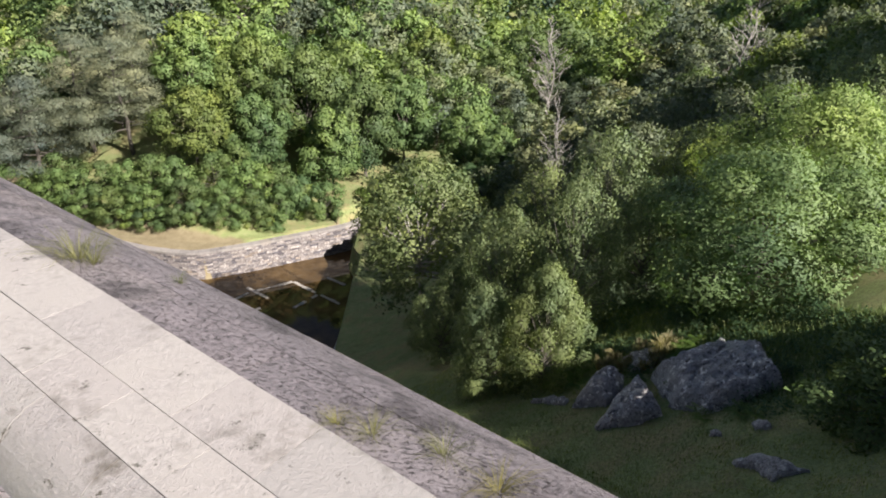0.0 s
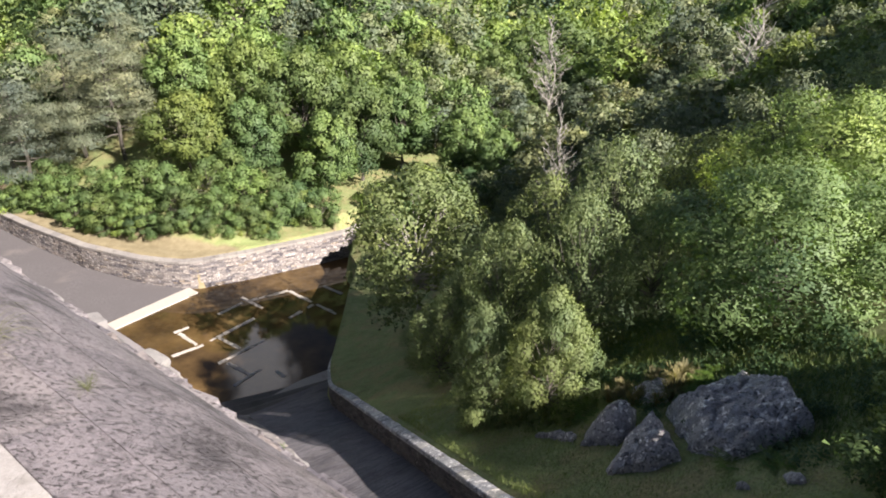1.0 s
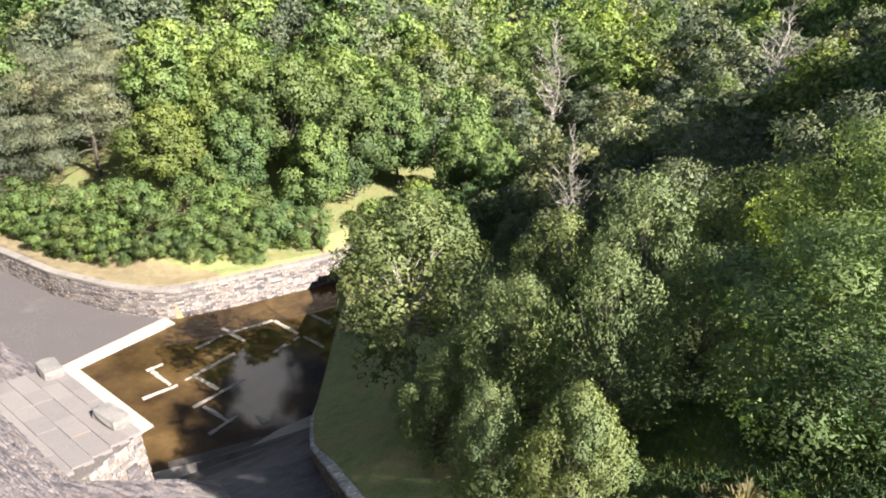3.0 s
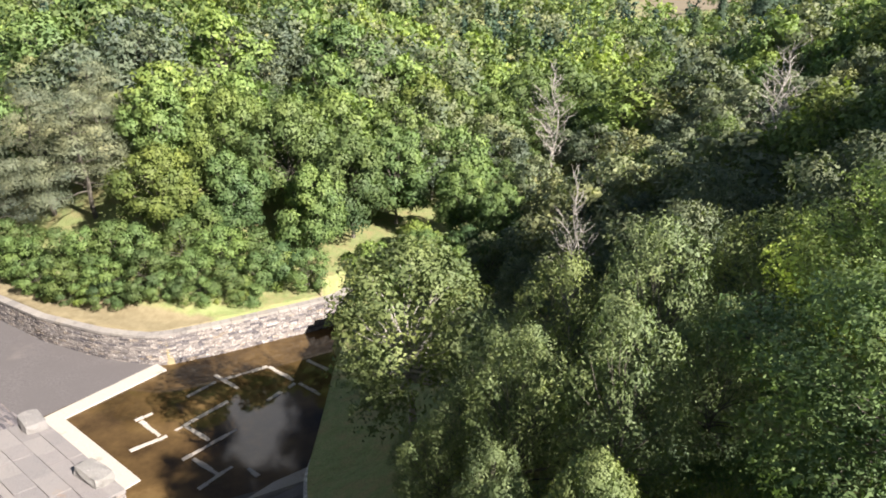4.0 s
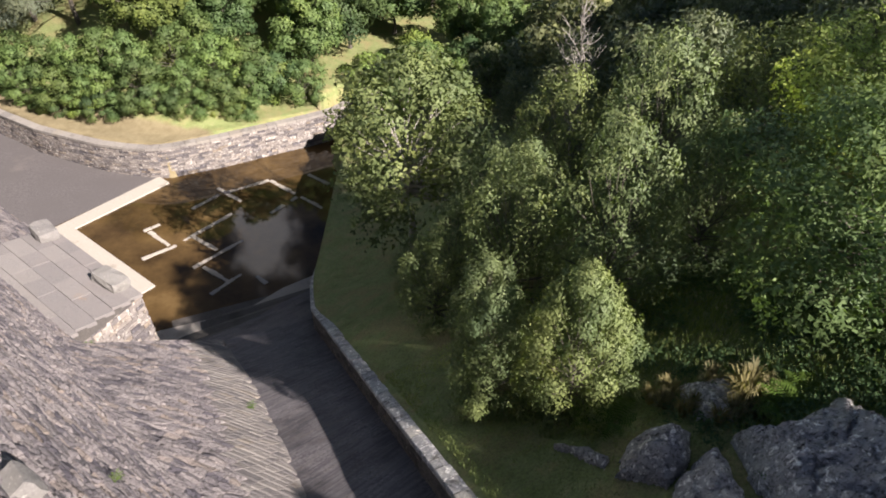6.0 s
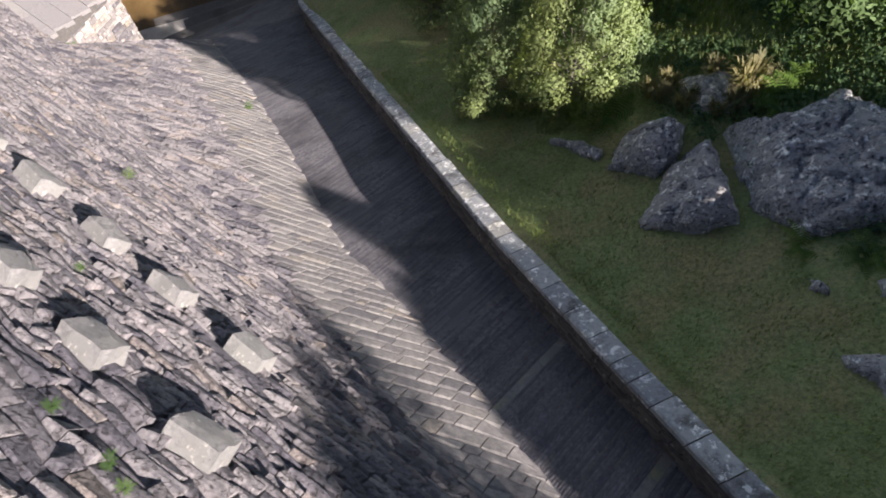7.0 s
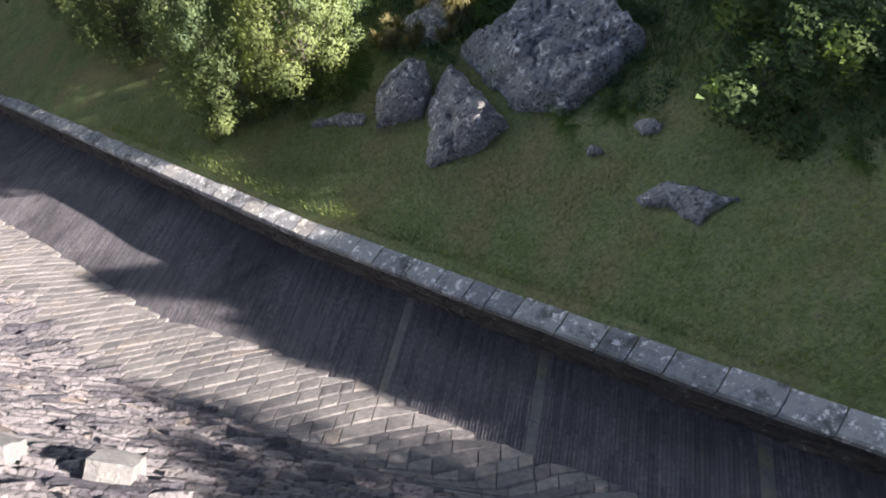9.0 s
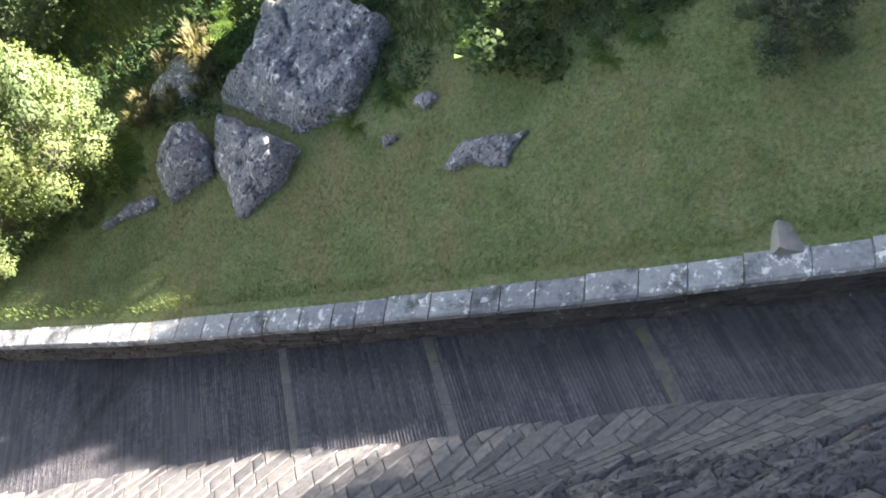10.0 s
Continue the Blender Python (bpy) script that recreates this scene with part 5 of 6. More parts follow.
# ---- the wood ----
def wood():
    rr = random.Random(77)
    spots = []
    grid = {}

    def free(x, y, r):
        cx, cy = int(x // 6), int(y // 6)
        for i in range(cx - 2, cx + 3):
            for j in range(cy - 2, cy + 3):
                for u, v, q in grid.get((i, j), ()):
                    if (u - x) ** 2 + (v - y) ** 2 < (r + q) ** 2:
                        return False
        return True

    for t in TREES:
        grid.setdefault((int(t[0] // 6), int(t[1] // 6)), []).append(t)
    tries = 0
    while tries < 60000:
        tries += 1
        r = 14 + 500 * rr.random() ** 1.6
        az = radians(rr.uniform(-40, 41) if r > 60 else rr.uniform(-46, 112))
        x, y = r * math.sin(az), r * math.cos(az) - 4
        s, d = to_sd(x, y)
        a, b = to_ab(x, y)
        if d < 24 and b < 0:
            continue
        if b > 0 and a < 26:
            lim = lerp(a, (-45, -22, -12, -6, -2, 4, 12, 26), (10, 10, 11.5, 12, 9, 7.5, 6.5, 5))
            if b < lim or a < -36:
                continue
        if s < -44.3 and d < far_wall_d(s) + 6:
            continue
        if d < 70 and abs(s + 44.3) < lerp(d, (0, 30.5, 46.5, 70), (60, 14.5, 9, 8)):
            continue
        deg = math.degrees(az)
        if 270 < r < 340 and 9 < deg < 31 and rr.random() < 0.8:
            continue
        if r < 120 and any(abs((x - u) * SUN.y - (y - v) * SUN.x) < 5.0 and 1 < (x - u) * SUN.x + (y - v) * SUN.y < 20 for u, v in ((-17.5, 60.5), (-23, 55), (-13, 48))):
            continue
        if r < 60 and any(abs((x - u) * SUN.y - (y - v) * SUN.x) < 4.6 and (x - u) * SUN.x + (y - v) * SUN.y > 4 for u, v in ((1.5, 14.6), (10.6, 15.6))):
            continue
        if r < 60 and SUN.x * x + SUN.y * y > 3 and -6 < 0.6018 * x + 0.7986 * y < 14.5:
            continue
        if 330 < r < 560 and 11 < deg < 31 and noise.noise((x * 0.01, y * 0.01, 9)) > -0.3:
            continue
        if r > 430 and noise.noise((x * 0.008, y * 0.008, 3)) > -0.15:
            continue
        near_bank = b > 0 and r < 110 and x > 0
        q = ((2.7 if r < 48 else 2.3) if near_bank else 2.75) * rr.uniform(0.75, 1.4) * (1 + max(0, r - 120) / 700)
        if not free(x, y, q):
            continue
        grid.setdefault((int(x // 6), int(y // 6)), []).append((x, y, q))
        spots.append((r, x, y, near_bank))
    spots.sort()
    far, count = [], 0
    for r, x, y, nb in spots:
        k = noise.noise((x * 0.03, y * 0.03, 1.0)) + rr.uniform(-0.35, 0.35)
        if count < 235 and r < 150:
            count += 1
            if nb:
                kind = ("sallow" if rr.random() < 0.5 else "olive") if r < 48 else ("far2" if k < 0.2 else "far")
                h = rr.uniform(4.5, 9.5) if a_of(x, y) > -5 else rr.uniform(1.6, 2.7)
            else:
                kind = "far" if k < -0.1 else ("far3" if k < 0.18 else "far2")
                h = rr.uniform(7, 16)
            put(kind, x, y, h, rr.uniform(0, 6.28), rr.uniform(0.9, 1.25), group="trees of the wood")
        else:
            far.append((r, x, y, k, rr.random()))
    return far


def a_of(x, y):
    return to_ab(x, y)[0]


FAR = wood()


def far_woods():
    """Trees too far off to pick apart."""
    rng = np.random.default_rng(4)
    sets = {"a": ([], []), "b": ([], []), "c": ([], []), "d": ([], [])}
    more = []
    rs = random.Random(31)
    for _ in range(7000):
        az, r = rs.uniform(-40, 33), rs.uniform(430, 900)
        x, y = r * math.sin(radians(az)), r * math.cos(radians(az))
        thin = max(0.5, 1.4 * (900 - r) / 420) if az < -9 else (0.5 if r < 530 else 0.95 * (690 - r) / 150)
        if az > 11 and r < 560 or rs.random() > thin - (0.4 if noise.noise((x * 0.012, y * 0.012, 7)) < (-0.25 if az < -9 else -0.10) else 0.0):
            continue
        more.append((r, x, y, rs.uniform(-0.5, 0.0), rs.random()))
    for r, x, y, k, q in FAR + more:
        g = ground_z(x, y)
        az = math.degrees(math.atan2(x, y))
        stand = -19.5 < az < -10.5 and 270 < r < 430
        con = stand or q < (0.30 if (180 < r < 430 and az > -3) else 0.06)
        h = 8 + 7 * ((q * 7.3) % 1) if not con else (13 + 7 * q if stand else 9 + 16 * q)
        n = int(max(30, 270 - 0.62 * r))
        if con:
            u = rng.uniform(0, 1, n) ** 0.6
            an = rng.uniform(0, 6.283, n)
            rad = u * h * 0.19 * np.sqrt(rng.uniform(0.3, 1, n))
            p = np.stack([x + np.cos(an) * rad, y + np.sin(an) * rad, g + h * (1 - 0.95 * u)], 1)
            d = np.stack([np.cos(an), np.sin(an), 0.5 + 0 * an], 1)
            key = "d"
        else:
            w = 3.9 + 2.2 * ((q * 7.3) % 1)
            lobes = []
            for i in range(6):
                an = rng.uniform(0, 6.283)
                rd = w * 0.55 * (0 if i == 0 else rng.uniform(0.6, 1.0))
                sz = w * rng.uniform(0.34, 0.55)
                lobes.append(((x + math.cos(an) * rd, y + math.sin(an) * rd, g + h * (0.74 if i == 0 else rng.uniform(0.42, 0.70))), (sz, sz, sz * 0.85)))
            p, d = lobe_points(lobes, n, rng, -0.15, 0.12)
            key = "a" if k < -0.08 else ("c" if k < 0.14 else "b")
        sets[key][0].append((p, 0.95 + 0.0045 * r))
        sets[key][1].append(d)
    for key, mat, label in (("a", M_SPRAY, "dense green woodland on the far slopes"), ("b", M_SPRAY2, "olive-green woodland on the far slopes"), ("c", M_SPRAY3, "light green woodland on the far slopes"), ("d", M_SPRUCE, "dark conifer plantation on the far slopes")):
        ps = [q for q, _ in sets[key][0]]
        if not ps:
            continue
        size = np.concatenate([np.full(len(q), z) for q, z in sets[key][0]])
        me = leaves_mesh("far_woods", np.concatenate(ps), np.concatenate(sets[key][1]), size, mat, rng, slim=0.75, chaos=0.7)
        tagged(new("far_woods", me), label, "woodland", kind="stuff")


far_woods()


place("spruce", [(104.0, 271.0, 33.0, 1.8), (100.0, 268.0, 26.0, 1.6), (128.0, 268.0, 22.0, 1.5), (84.0, 262.0, 20.0, 1.5), (120.0, 240.0, 20.0, 1.6), (62.0, 215.0, 17.0, 1.4), (80.0, 150.0, 22.0, 1.5), (87.0, 146.0, 24.0, 1.6), (72.0, 160.0, 19.0, 1.4), (94.0, 158.0, 24.0, 1.5)])


# ---- details of the dam ----
def rough_block(name, sx, sy, sz, mat, seed, bevel=0.06):
    rr = random.Random(seed)
    me = bpy.data.meshes.new(name)
    bm = bmesh.new()
    bmesh.ops.create_cube(bm, size=1.0)
    bmesh.ops.subdivide_edges(bm, edges=bm.edges[:], cuts=2, use_grid_fill=True)
    for v in bm.verts:
        c = v.co
        c.x, c.y, c.z = c.x * sx, c.y * sy, c.z * sz
        k = 1 - bevel * (sum(abs(q) > 0.45 * w for q, w in zip(c, (sx, sy, sz))) - 1)
        v.co = c * k + Vector((rr.uniform(-1, 1), rr.uniform(-1, 1), rr.uniform(-1, 1))) * 0.03 * sx
    bm.to_mesh(me)
    bm.free()
    me.materials.append(mat)
    return me


def key_blocks():
    rr = random.Random(2)
    face_turn = Matrix((U, (N * -0.419 + Vector((0, 0, 0.908))), (N * 0.908 + Vector((0, 0, 0.419))))).transposed().to_4x4()
    meshes = [rough_block("key_block", 0.74, 0.56, 0.72, M_BLOCK, i, 0.035) for i in range(4)]
    for z, s0, n in ((26.38, -13.3, 6), (23.5, -12.95, 5)):
        for i in range(n):
            s = s0 + 1.85 * i + rr.uniform(-0.08, 0.08)
            p = W(s, front_d(s, z) - 0.02, z + rr.uniform(-0.05, 0.05))
            m = Matrix.Translation(p) @ face_turn @ pose(0, 0, 0, rr.uniform(-6, 6), rr.uniform(-6, 6), rr.uniform(-9, 9))
            part("key_block", meshes[i % 4], DAM, "pale projecting key stone", m)


key_blocks()


def pool_ridges():
    rr = random.Random(6)
    rows = [(-49.0, 30.0, -49.0, 32.9), (-49.0, 32.9, -47.3, 37.4), (-50.0, 33.5, -46.5, 33.5), (-47.2, 37.4, -40.0, 37.3), (-46.1, 23.2, -45.7, 25.3), (-45.6, 25.3, -45.6, 31.8),
            (-49.4, 25.4, -49.2, 26.9), (-49.0, 25.7, -46.0, 25.6), (-45.4, 27.6, -42.4, 27.7), (-42.0, 25.1, -41.8, 29.9), (-41.5, 25.7, -38.5, 25.8), (-38.3, 24.0, -38.4, 27.0),
            (-37.3, 27.6, -36.0, 27.5), (-45.2, 40.4, -42.4, 40.4), (-43.0, 33.9, -43.1, 37.1)]
    for s0, d0, s1, d1 in rows:
        ob = thing("foundation_ridge", "pale stone foundation ridge just breaking the pool's surface", "stone ridge", "foundation ridges in the pool", at=W(s0, d0, 0))
        n = max(2, int(math.hypot(s1 - s0, d1 - d0) / 0.7))
        t = Vector((s1 - s0, d1 - d0, 0)).normalized()
        q = Vector((-t.y, t.x, 0))
        for i in range(n):
            if rr.random() < 0.06:
                continue
            k0, k1 = i / n + 0.004, (i + 1) / n - 0.004
            w, h = rr.uniform(0.13, 0.2), rr.uniform(0.02, 0.07)
            a = Vector((s0 + (s1 - s0) * k0, d0 + (d1 - d0) * k0, 0))
            b = Vector((s0 + (s1 - s0) * k1, d0 + (d1 - d0) * k1, 0))
            lo = [a - q * w, b - q * w, b + q * w, a + q * w]
            o = W(s0, d0, 0)
            v = [W(p.x, p.y, -0.5) - o for p in lo] + [W(p.x + rr.uniform(-0.04, 0.04), p.y + rr.uniform(-0.04, 0.04), h) - o for p in lo]
            vv, ff = box8(v)
            part("ridge_stone", mesh_of("ridge_stone", vv, ff, M_LEDGE), ob)


pool_ridges()


# ---- boulders on the lawn ----
def boulder(name, label, poly, height, soft, tilt, seed, step=0.085):
    """A rock outcrop: a rugged height field over its outline."""
    P = [Vector((x, y, 0)) for x, y in poly]
    xs, ys = [q.x for q in P], [q.y for q in P]
    cx, cy = sum(xs) / len(xs), sum(ys) / len(ys)

    def inside(x, y):
        best, odd = 1e9, False
        for i in range(len(P)):
            a, b = P[i], P[(i + 1) % len(P)]
            ab = b - a
            k = min(1, max(0, ((x - a.x) * ab.x + (y - a.y) * ab.y) / ab.length_squared))
            best = min(best, math.hypot(x - a.x - ab.x * k, y - a.y - ab.y * k))
            if (a.y > y) != (b.y > y) and x < a.x + (y - a.y) / (b.y - a.y) * ab.x:
                odd = not odd
        return best if odd else -best

    nx, ny = int((max(xs) - min(xs) + 0.8) / step) + 1, int((max(ys) - min(ys) + 0.8) / step) + 1
    verts, keep = [], []
    base = ground_z(cx, cy)
    for i in range(nx):
        for j in range(ny):
            x, y = min(xs) - 0.4 + i * step, min(ys) - 0.4 + j * step
            x += 0.04 * noise.noise((x * 3, y * 3, seed))
            e = inside(x, y) + 0.16 * noise.noise((x * 1.6, y * 1.6, seed + 0.5)) + 0.06 * noise.noise((x * 6, y * 6, seed))
            g = ground_z(x, y)
            k = min(1, max(0, e / soft)) ** 0.55
            n = 0.15 * noise.noise((x * 0.9, y * 0.9, seed)) + 0.06 * noise.noise((x * 2.6, y * 2.6, seed)) + 0.10 * abs(noise.noise((x * 5, y * 8, seed))) + 0.03 * noise.noise((x * 14, y * 14, seed))
            dist, cells = noise.voronoi((x * 0.95, y * 0.95 + 0.3 * x, seed))
            n += 0.12 * noise.cell((cells[0].x * 9.1, cells[0].y * 9.1, seed)) - 0.16 * max(0, 1 - (dist[1] - dist[0]) * 8)
            d2 = noise.voronoi((x * 3.4, y * 2.4, seed + 3))[0]
            n += 0.07 * (d2[1] - d2[0]) - 0.07 * max(0, 1 - d2[0] * 4.0)
            n -= 0.16 * max(0, 1 - abs(noise.noise((x * 0.9 + y * 0.3, y * 0.8, seed + 2))) * 16) + 0.08 * max(0, 1 - abs(noise.noise((x * 2.3, y * 2.0, seed + 5))) * 9)
            z = g + k * (height + (x - cx) * tilt[0] + (y - cy) * tilt[1] + n * min(1, height + 0.2)) - (0.45 if e < 0 else 0.0)
            verts.append((x - cx, y - cy, z - base))
            keep.append(e > -0.3)
    faces = [(i * ny + j, (i + 1) * ny + j, (i + 1) * ny + j + 1, i * ny + j + 1) for i in range(nx - 1) for j in range(ny - 1)
             if keep[i * ny + j] or keep[(i + 1) * ny + j] or keep[i * ny + j + 1]]
    me = mesh_of(name, verts, faces, M_ROCK)
    me.polygons.foreach_set("use_smooth", [True] * len(me.polygons))
    ob = new(name, me)
    ob.location = (cx, cy, base)
    return tagged(ob, label, "boulder", "boulders by the lawn")


boulder("boulder", "rounded grey lichened boulder split from the outcrop", [(4.6, 12.0), (5.6, 11.2), (5.2, 10.3), (4.65, 9.7), (3.6, 10.4), (4.1, 11.6)], 0.95, 0.55, (0.25, 0.0), 1.0)
boulder("boulder", "wedge-shaped grey lichened boulder on the lawn", [(5.85, 10.7), (6.0, 9.6), (6.0, 7.7), (5.15, 7.55), (4.05, 8.1), (4.35, 8.95), (5.0, 9.9)], 0.85, 0.5, (0.28, 0.05), 2.0)
boulder("outcrop", "large sloping slab of grey lichened rock beside the lawn", [(8.6, 11.2), (9.4, 9.4), (9.2, 7.4), (7.7, 7.05), (7.0, 7.1), (6.3, 8.0), (6.35, 9.3), (6.4, 10.9), (7.4, 10.7)], 0.95, 0.4, (0.05, 0.08), 3.0)
boulder("boulder", "flat grey stone half sunk in rough grass", [(6.65, 4.3), (7.3, 4.15), (7.75, 3.5), (7.95, 3.05), (7.2, 3.05)], 0.38, 0.3, (0.1, 0.0), 4.0, 0.08)
boulder("boulder", "low broken grey ledge at the foot of the boulders", [(2.3, 12.1), (3.0, 11.8), (3.6, 11.15), (3.45, 10.75), (2.45, 11.75)], 0.35, 0.3, (0.1, 0.0), 5.0, 0.08)
boulder("boulder", "small pale stone in the rough grass", [(6.72, 6.2), (7.05, 5.8), (6.9, 5.5), (6.6, 5.8)], 0.25, 0.2, (0.0, 0.0), 6.0, 0.06)
boulder("boulder", "small pale stone beside a fern", [(7.75, 5.75), (8.05, 5.6), (8.0, 5.35), (7.75, 5.45)], 0.22, 0.18, (0.0, 0.0), 7.0, 0.06)
boulder("boulder", "sunlit pale rock behind the boulders", [(5.8, 13.6), (6.9, 13.4), (7.1, 12.2), (6.6, 11.5), (5.9, 11.9)], 0.42, 0.35, (0.0, 0.0), 8.0, 0.08)


# ---- small plants ----
def tuft(name, label, n, h, spread, mat, seed, lean=0.5, wide=0.02, category="grass tuft"):
    """A tuft of arching blades."""
    rr = random.Random(seed)
    soup = Soup()
    for _ in range(n):
        an, r0 = rr.uniform(0, 6.283), spread * 0.25 * rr.random()
        d = Vector((math.cos(an), math.sin(an), 0))
        q = Vector((-d.y, d.x, 0)) * wide * rr.uniform(0.6, 1.3)
        hh, out = h * rr.uniform(0.6, 1.1), spread * rr.uniform(0.2, 1.0) * lean * 2
        p = [d * r0 + Vector((0, 0, -0.03)), d * (r0 + out * 0.3) + Vector((0, 0, hh * 0.6)), d * (r0 + out * 0.7) + Vector((0, 0, hh * 0.95)), d * (r0 + out) + Vector((0, 0, hh * (1.0 - 0.3 * lean)))]
        soup.add([p[0] - q, p[0] + q, p[1] - q, p[1] + q, p[2] - q * 0.7, p[2] + q * 0.7, p[3]], [(0, 1, 3, 2), (2, 3, 5, 4), (4, 5, 6)])
    ob = new(name, soup.mesh(name, mat))
    return tagged(ob, label, category)


def fern(name, label, n, h, mat, seed):
    """Arching fronds with rows of pinnae."""
    rr = random.Random(seed)
    soup = Soup()
    for k in range(n):
        an = k * 6.283 / n + rr.uniform(-0.3, 0.3)
        d = Vector((math.cos(an), math.sin(an), 0))
        q = Vector((-d.y, d.x, 0))
        ln_ = h * rr.uniform(0.8, 1.2)
        for i in range(11):
            t = 0.12 + 0.8 * i / 10
            c = d * ln_ * t + Vector((0, 0, ln_ * (1.0 * t - 0.75 * t * t)))
            w = ln_ * 0.26 * math.sin(math.pi * (0.12 + 0.85 * t))
            for sg in (-1, 1):
                e = c + q * sg * w + d * 0.05 * ln_ + Vector((0, 0, -0.04 * ln_))
                soup.add([c - d * 0.028 * ln_, c + d * 0.028 * ln_, e], [(0, 1, 2)])
    ob = new(name, soup.mesh(name, mat))
    return tagged(ob, label, "fern")


def on_ground(ob, x, y, k=1.0, rz=0.0, first=[]):
    m = Matrix.Translation((x, y, ground_z(x, y))) @ Matrix.Rotation(rz, 4, "Z") @ Matrix.Diagonal((k, k, k, 1))
    if ob in first:
        o = copy_thing(ob, m)
        o.matrix_basis = m
        return o
    first.append(ob)
    ob.matrix_basis = m
    return ob


FERN = fern("fern", "bright green fern growing among the boulders", 12, 0.7, M_FERN, 3)
for x, y, k in ((6.85, 6.85, 0.8), (7.65, 6.4, 0.75), (7.95, 6.2, 0.6), (7.7, 11.5, 1.2), (8.3, 11.9, 1.1), (4.0, 12.5, 1.2), (3.5, 12.9, 1.1), (10.1, 2.1, 0.8), (9.6, 2.5, 0.7), (12.0, 13.0, 1.1)):
    on_ground(FERN, x, y, k, x * 7)
TUFT = tuft("dry_tuft", "tall straw-coloured grass tuft behind the boulders", 160, 0.9, 0.7, M_DRYGRASS, 4)
for x, y, k in ((7.1, 12.3, 1.0), (6.7, 11.7, 0.7), (5.5, 13.2, 0.7), (5.9, 12.4, 0.6), (5.2, 12.7, 0.6), (7.4, 12.8, 0.8), (5.6, 12.2, 0.5), (6.3, 11.7, 0.5), (5.0, 13.1, 0.6), (6.6, 13.3, 0.7), (7.0, 11.6, 0.5)):
    on_ground(TUFT, x, y, k, x * 5)

M_WEED = leaf_mat("dry_weed", (0.10, 0.10, 0.045), (0.19, 0.185, 0.085), (0.30, 0.28, 0.14), 0.6, 0.3)
CREST_PLANT = tuft("crest_weed", "wispy yellow-green weed rooted in the crest joint", 110, 0.30, 0.42, M_WEED, 9, 0.75, 0.0022, "weed")
for i, (s, d, k) in enumerate(((-3.1, 0.25, 1.3), (-2.9, 0.35, 0.9), (1.55, 0.12, 0.45), (1.85, 0.22, 0.55), (2.4, 0.45, 0.6), (2.95, 0.4, 0.6), (-1.9, 0.85, 0.4), (-6.5, 0.3, 0.8), (-12.0, 0.4, 0.9), (-14.5, 1.6, 0.7))):
    p = W(s, d, lerp(d, PROF_D[1:], PROF_Z[1:]) - 0.03)
    m = Matrix.Translation(p) @ Matrix.Rotation(i * 1.3, 4, "Z") @ Matrix.Diagonal((k, k, k * 0.8, 1))
    if i == 0:
        CREST_PLANT.matrix_basis = m
    else:
        copy_thing(CREST_PLANT, m).matrix_basis = m
FACE_PLANT = fern("face_fern", "small yellow-green fern rooted in the face", 9, 0.22, M_FERN, 8)
for i, (s, z, k) in enumerate(((-5.07, 27.5, 0.6), (-4.17, 27.5, 0.55), (-3.8, 27.6, 0.5), (-13.2, 19.6, 1.2), (-8.0, 25.0, 0.5), (-31.0, 8.4, 1.4), (-19.0, 11.0, 1.3))):
    p = W(s, front_d(s, z) + 0.12, z)
    m = Matrix.Translation(p) @ Matrix.Rotation(i * 1.3, 4, "Z") @ Matrix.Diagonal((k, k, k, 1))
    if i == 0:
        FACE_PLANT.matrix_basis = m
    else:
        copy_thing(FACE_PLANT, m).matrix_basis = m


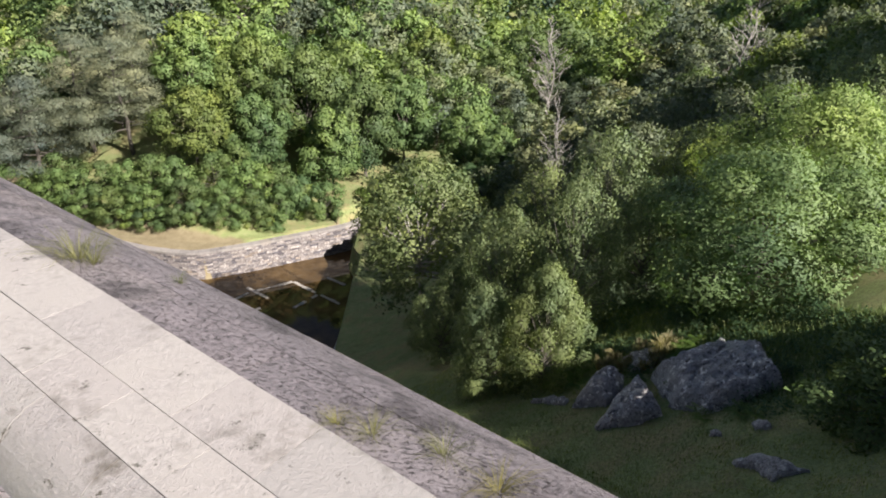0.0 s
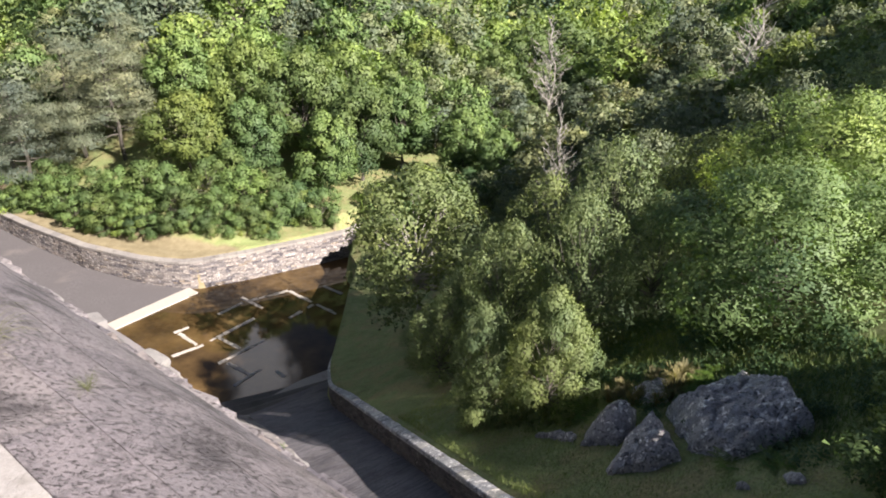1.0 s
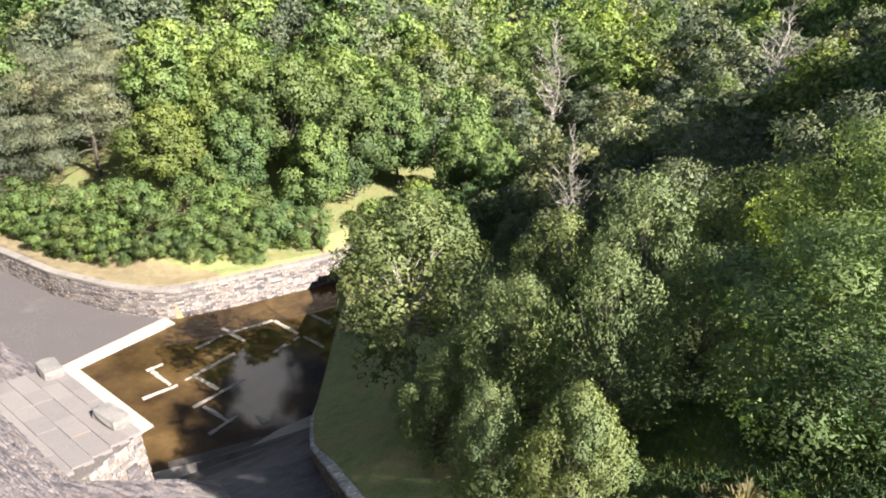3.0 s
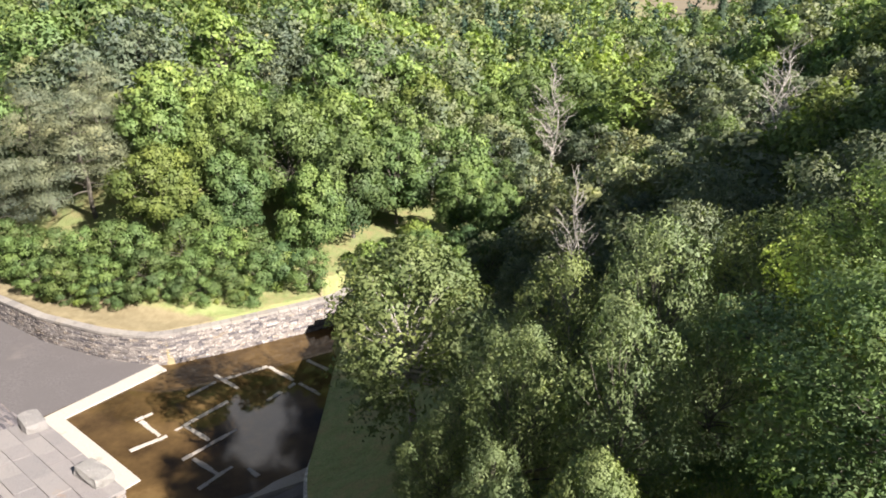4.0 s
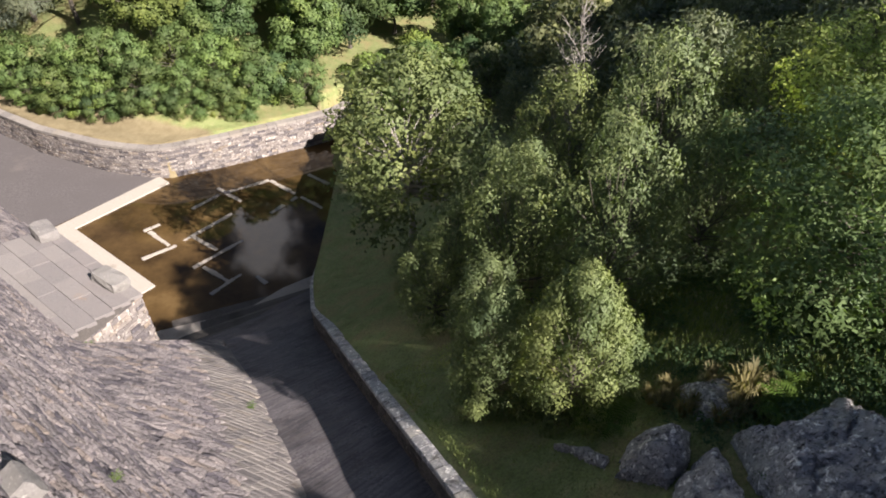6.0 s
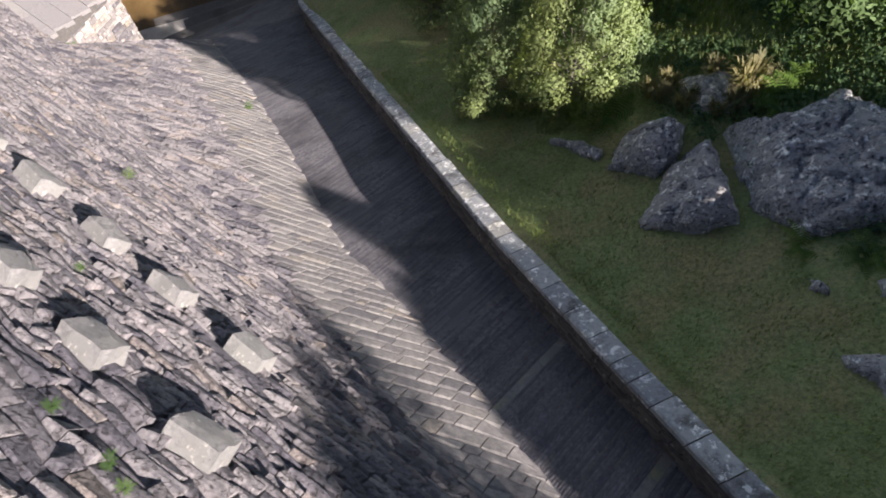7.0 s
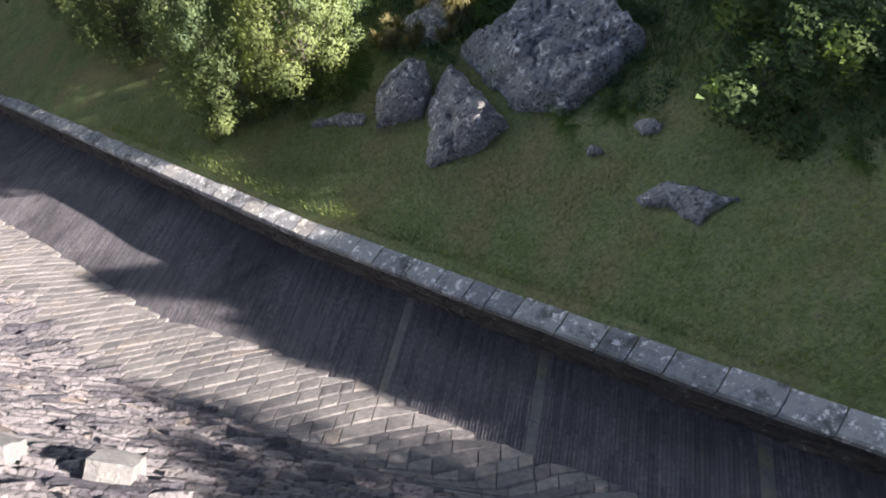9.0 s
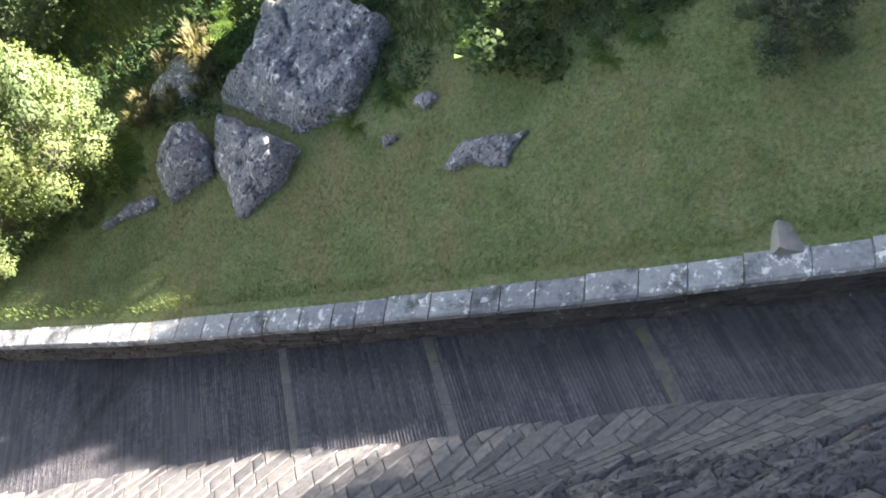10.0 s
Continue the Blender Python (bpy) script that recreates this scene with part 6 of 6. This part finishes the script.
def lawn_grass():
    """Short turf and longer rough grass on the bank."""
    rng = np.random.default_rng(12)
    n = 90000
    a = rng.uniform(-27, 3, n)
    b = 0.75 + 11 * rng.uniform(0, 1, n) ** 1.15
    v = np.empty((n, 3, 3), np.float32)
    edge = np.interp(a, (-30, -18, -10, -4, 14), (6.0, 5.4, 5.6, 6.0, 4.0))
    rough = np.clip((b - edge) / 1.2, 0, 1)
    h = 0.04 + 0.05 * rng.random(n) + 0.30 * rough * rng.random(n) + 0.05 * (b < 1.1)
    an = rng.uniform(0, 6.283, n)
    w = 0.010 + 0.012 * rough
    for i in range(n):
        p = VW(a[i], b[i], 0)
        z = ground_z(p.x, p.y)
        c, s_ = math.cos(an[i]), math.sin(an[i])
        v[i, 0] = (p.x - s_ * w[i], p.y + c * w[i], z - 0.02)
        v[i, 1] = (p.x + s_ * w[i], p.y - c * w[i], z - 0.02)
        v[i, 2] = (p.x + c * h[i] * 0.6, p.y + s_ * h[i] * 0.6, z + h[i])
    me = bpy.data.meshes.new("lawn_grass")
    me.vertices.add(n * 3)
    me.vertices.foreach_set("co", v.ravel())
    me.loops.add(n * 3)
    me.loops.foreach_set("vertex_index", np.arange(n * 3, dtype=np.int32))
    me.polygons.add(n)
    me.polygons.foreach_set("loop_start", np.arange(0, n * 3, 3, dtype=np.int32))
    me.materials.append(M_GRASSLEAF)
    me.update(calc_edges=True)
    tagged(new("lawn_grass", me), "short mown turf grading into rough grass", "grass", kind="stuff")


lawn_grass()


def rough_growth():
    """Low herbs and bramble above the lawn and among the boulders."""
    rng = np.random.default_rng(41)
    pts, outs = [], []
    for _ in range(2600):
        a = rng.uniform(-28, 0)
        edge = float(np.interp(a, (-30, -18, -10, -4, 14), (5.6, 5.0, 5.3, 6.0, 4.0)))
        b = edge + rng.uniform(0, 1) ** 0.8 * 7
        p = VW(a, b, 0)
        if noise.noise((p.x * 0.5, p.y * 0.5, 8.0)) < -0.12:
            continue
        g = ground_z(p.x, p.y)
        tall = 0.12 + 0.30 * rng.random()
        for _ in range(16):
            q = rng.normal(0, 0.16, 2)
            pts.append((p.x + q[0], p.y + q[1], g + tall * rng.uniform(0.2, 1.0)))
            outs.append((q[0] * 2, q[1] * 2, 0.8))
    me = leaves_mesh("rough_growth", np.array(pts), np.array(outs), 0.17, M_LEAF, rng, slim=0.5, chaos=0.6)
    tagged(new("rough_growth", me), "dark green herbs and bramble in rough grass above the lawn", "undergrowth", kind="stuff")


rough_growth()
MARKER = new("marker_stone", rough_block("marker_stone", 0.56, 0.42, 0.34, M_LEDGE, 14, 0.02))
MARKER.matrix_basis = pose(7.54, -1.89, ground_z(7.54, -1.89) - 0.08, 2, 3, 24)
tagged(MARKER, "small squared grey stone set in grass behind the coping", "stone")

place("shrub2", [(10.2, 4.9, 1.75, 1.9), (11.4, 3.4, 1.6, 1.7)], label="grey-green bush overhanging rough grass above the lawn")
place("willow", [(10.7, 0.1, 2.1, 1.15)], label="small blue-green willow bush in rough grass")

build_outlet_block()
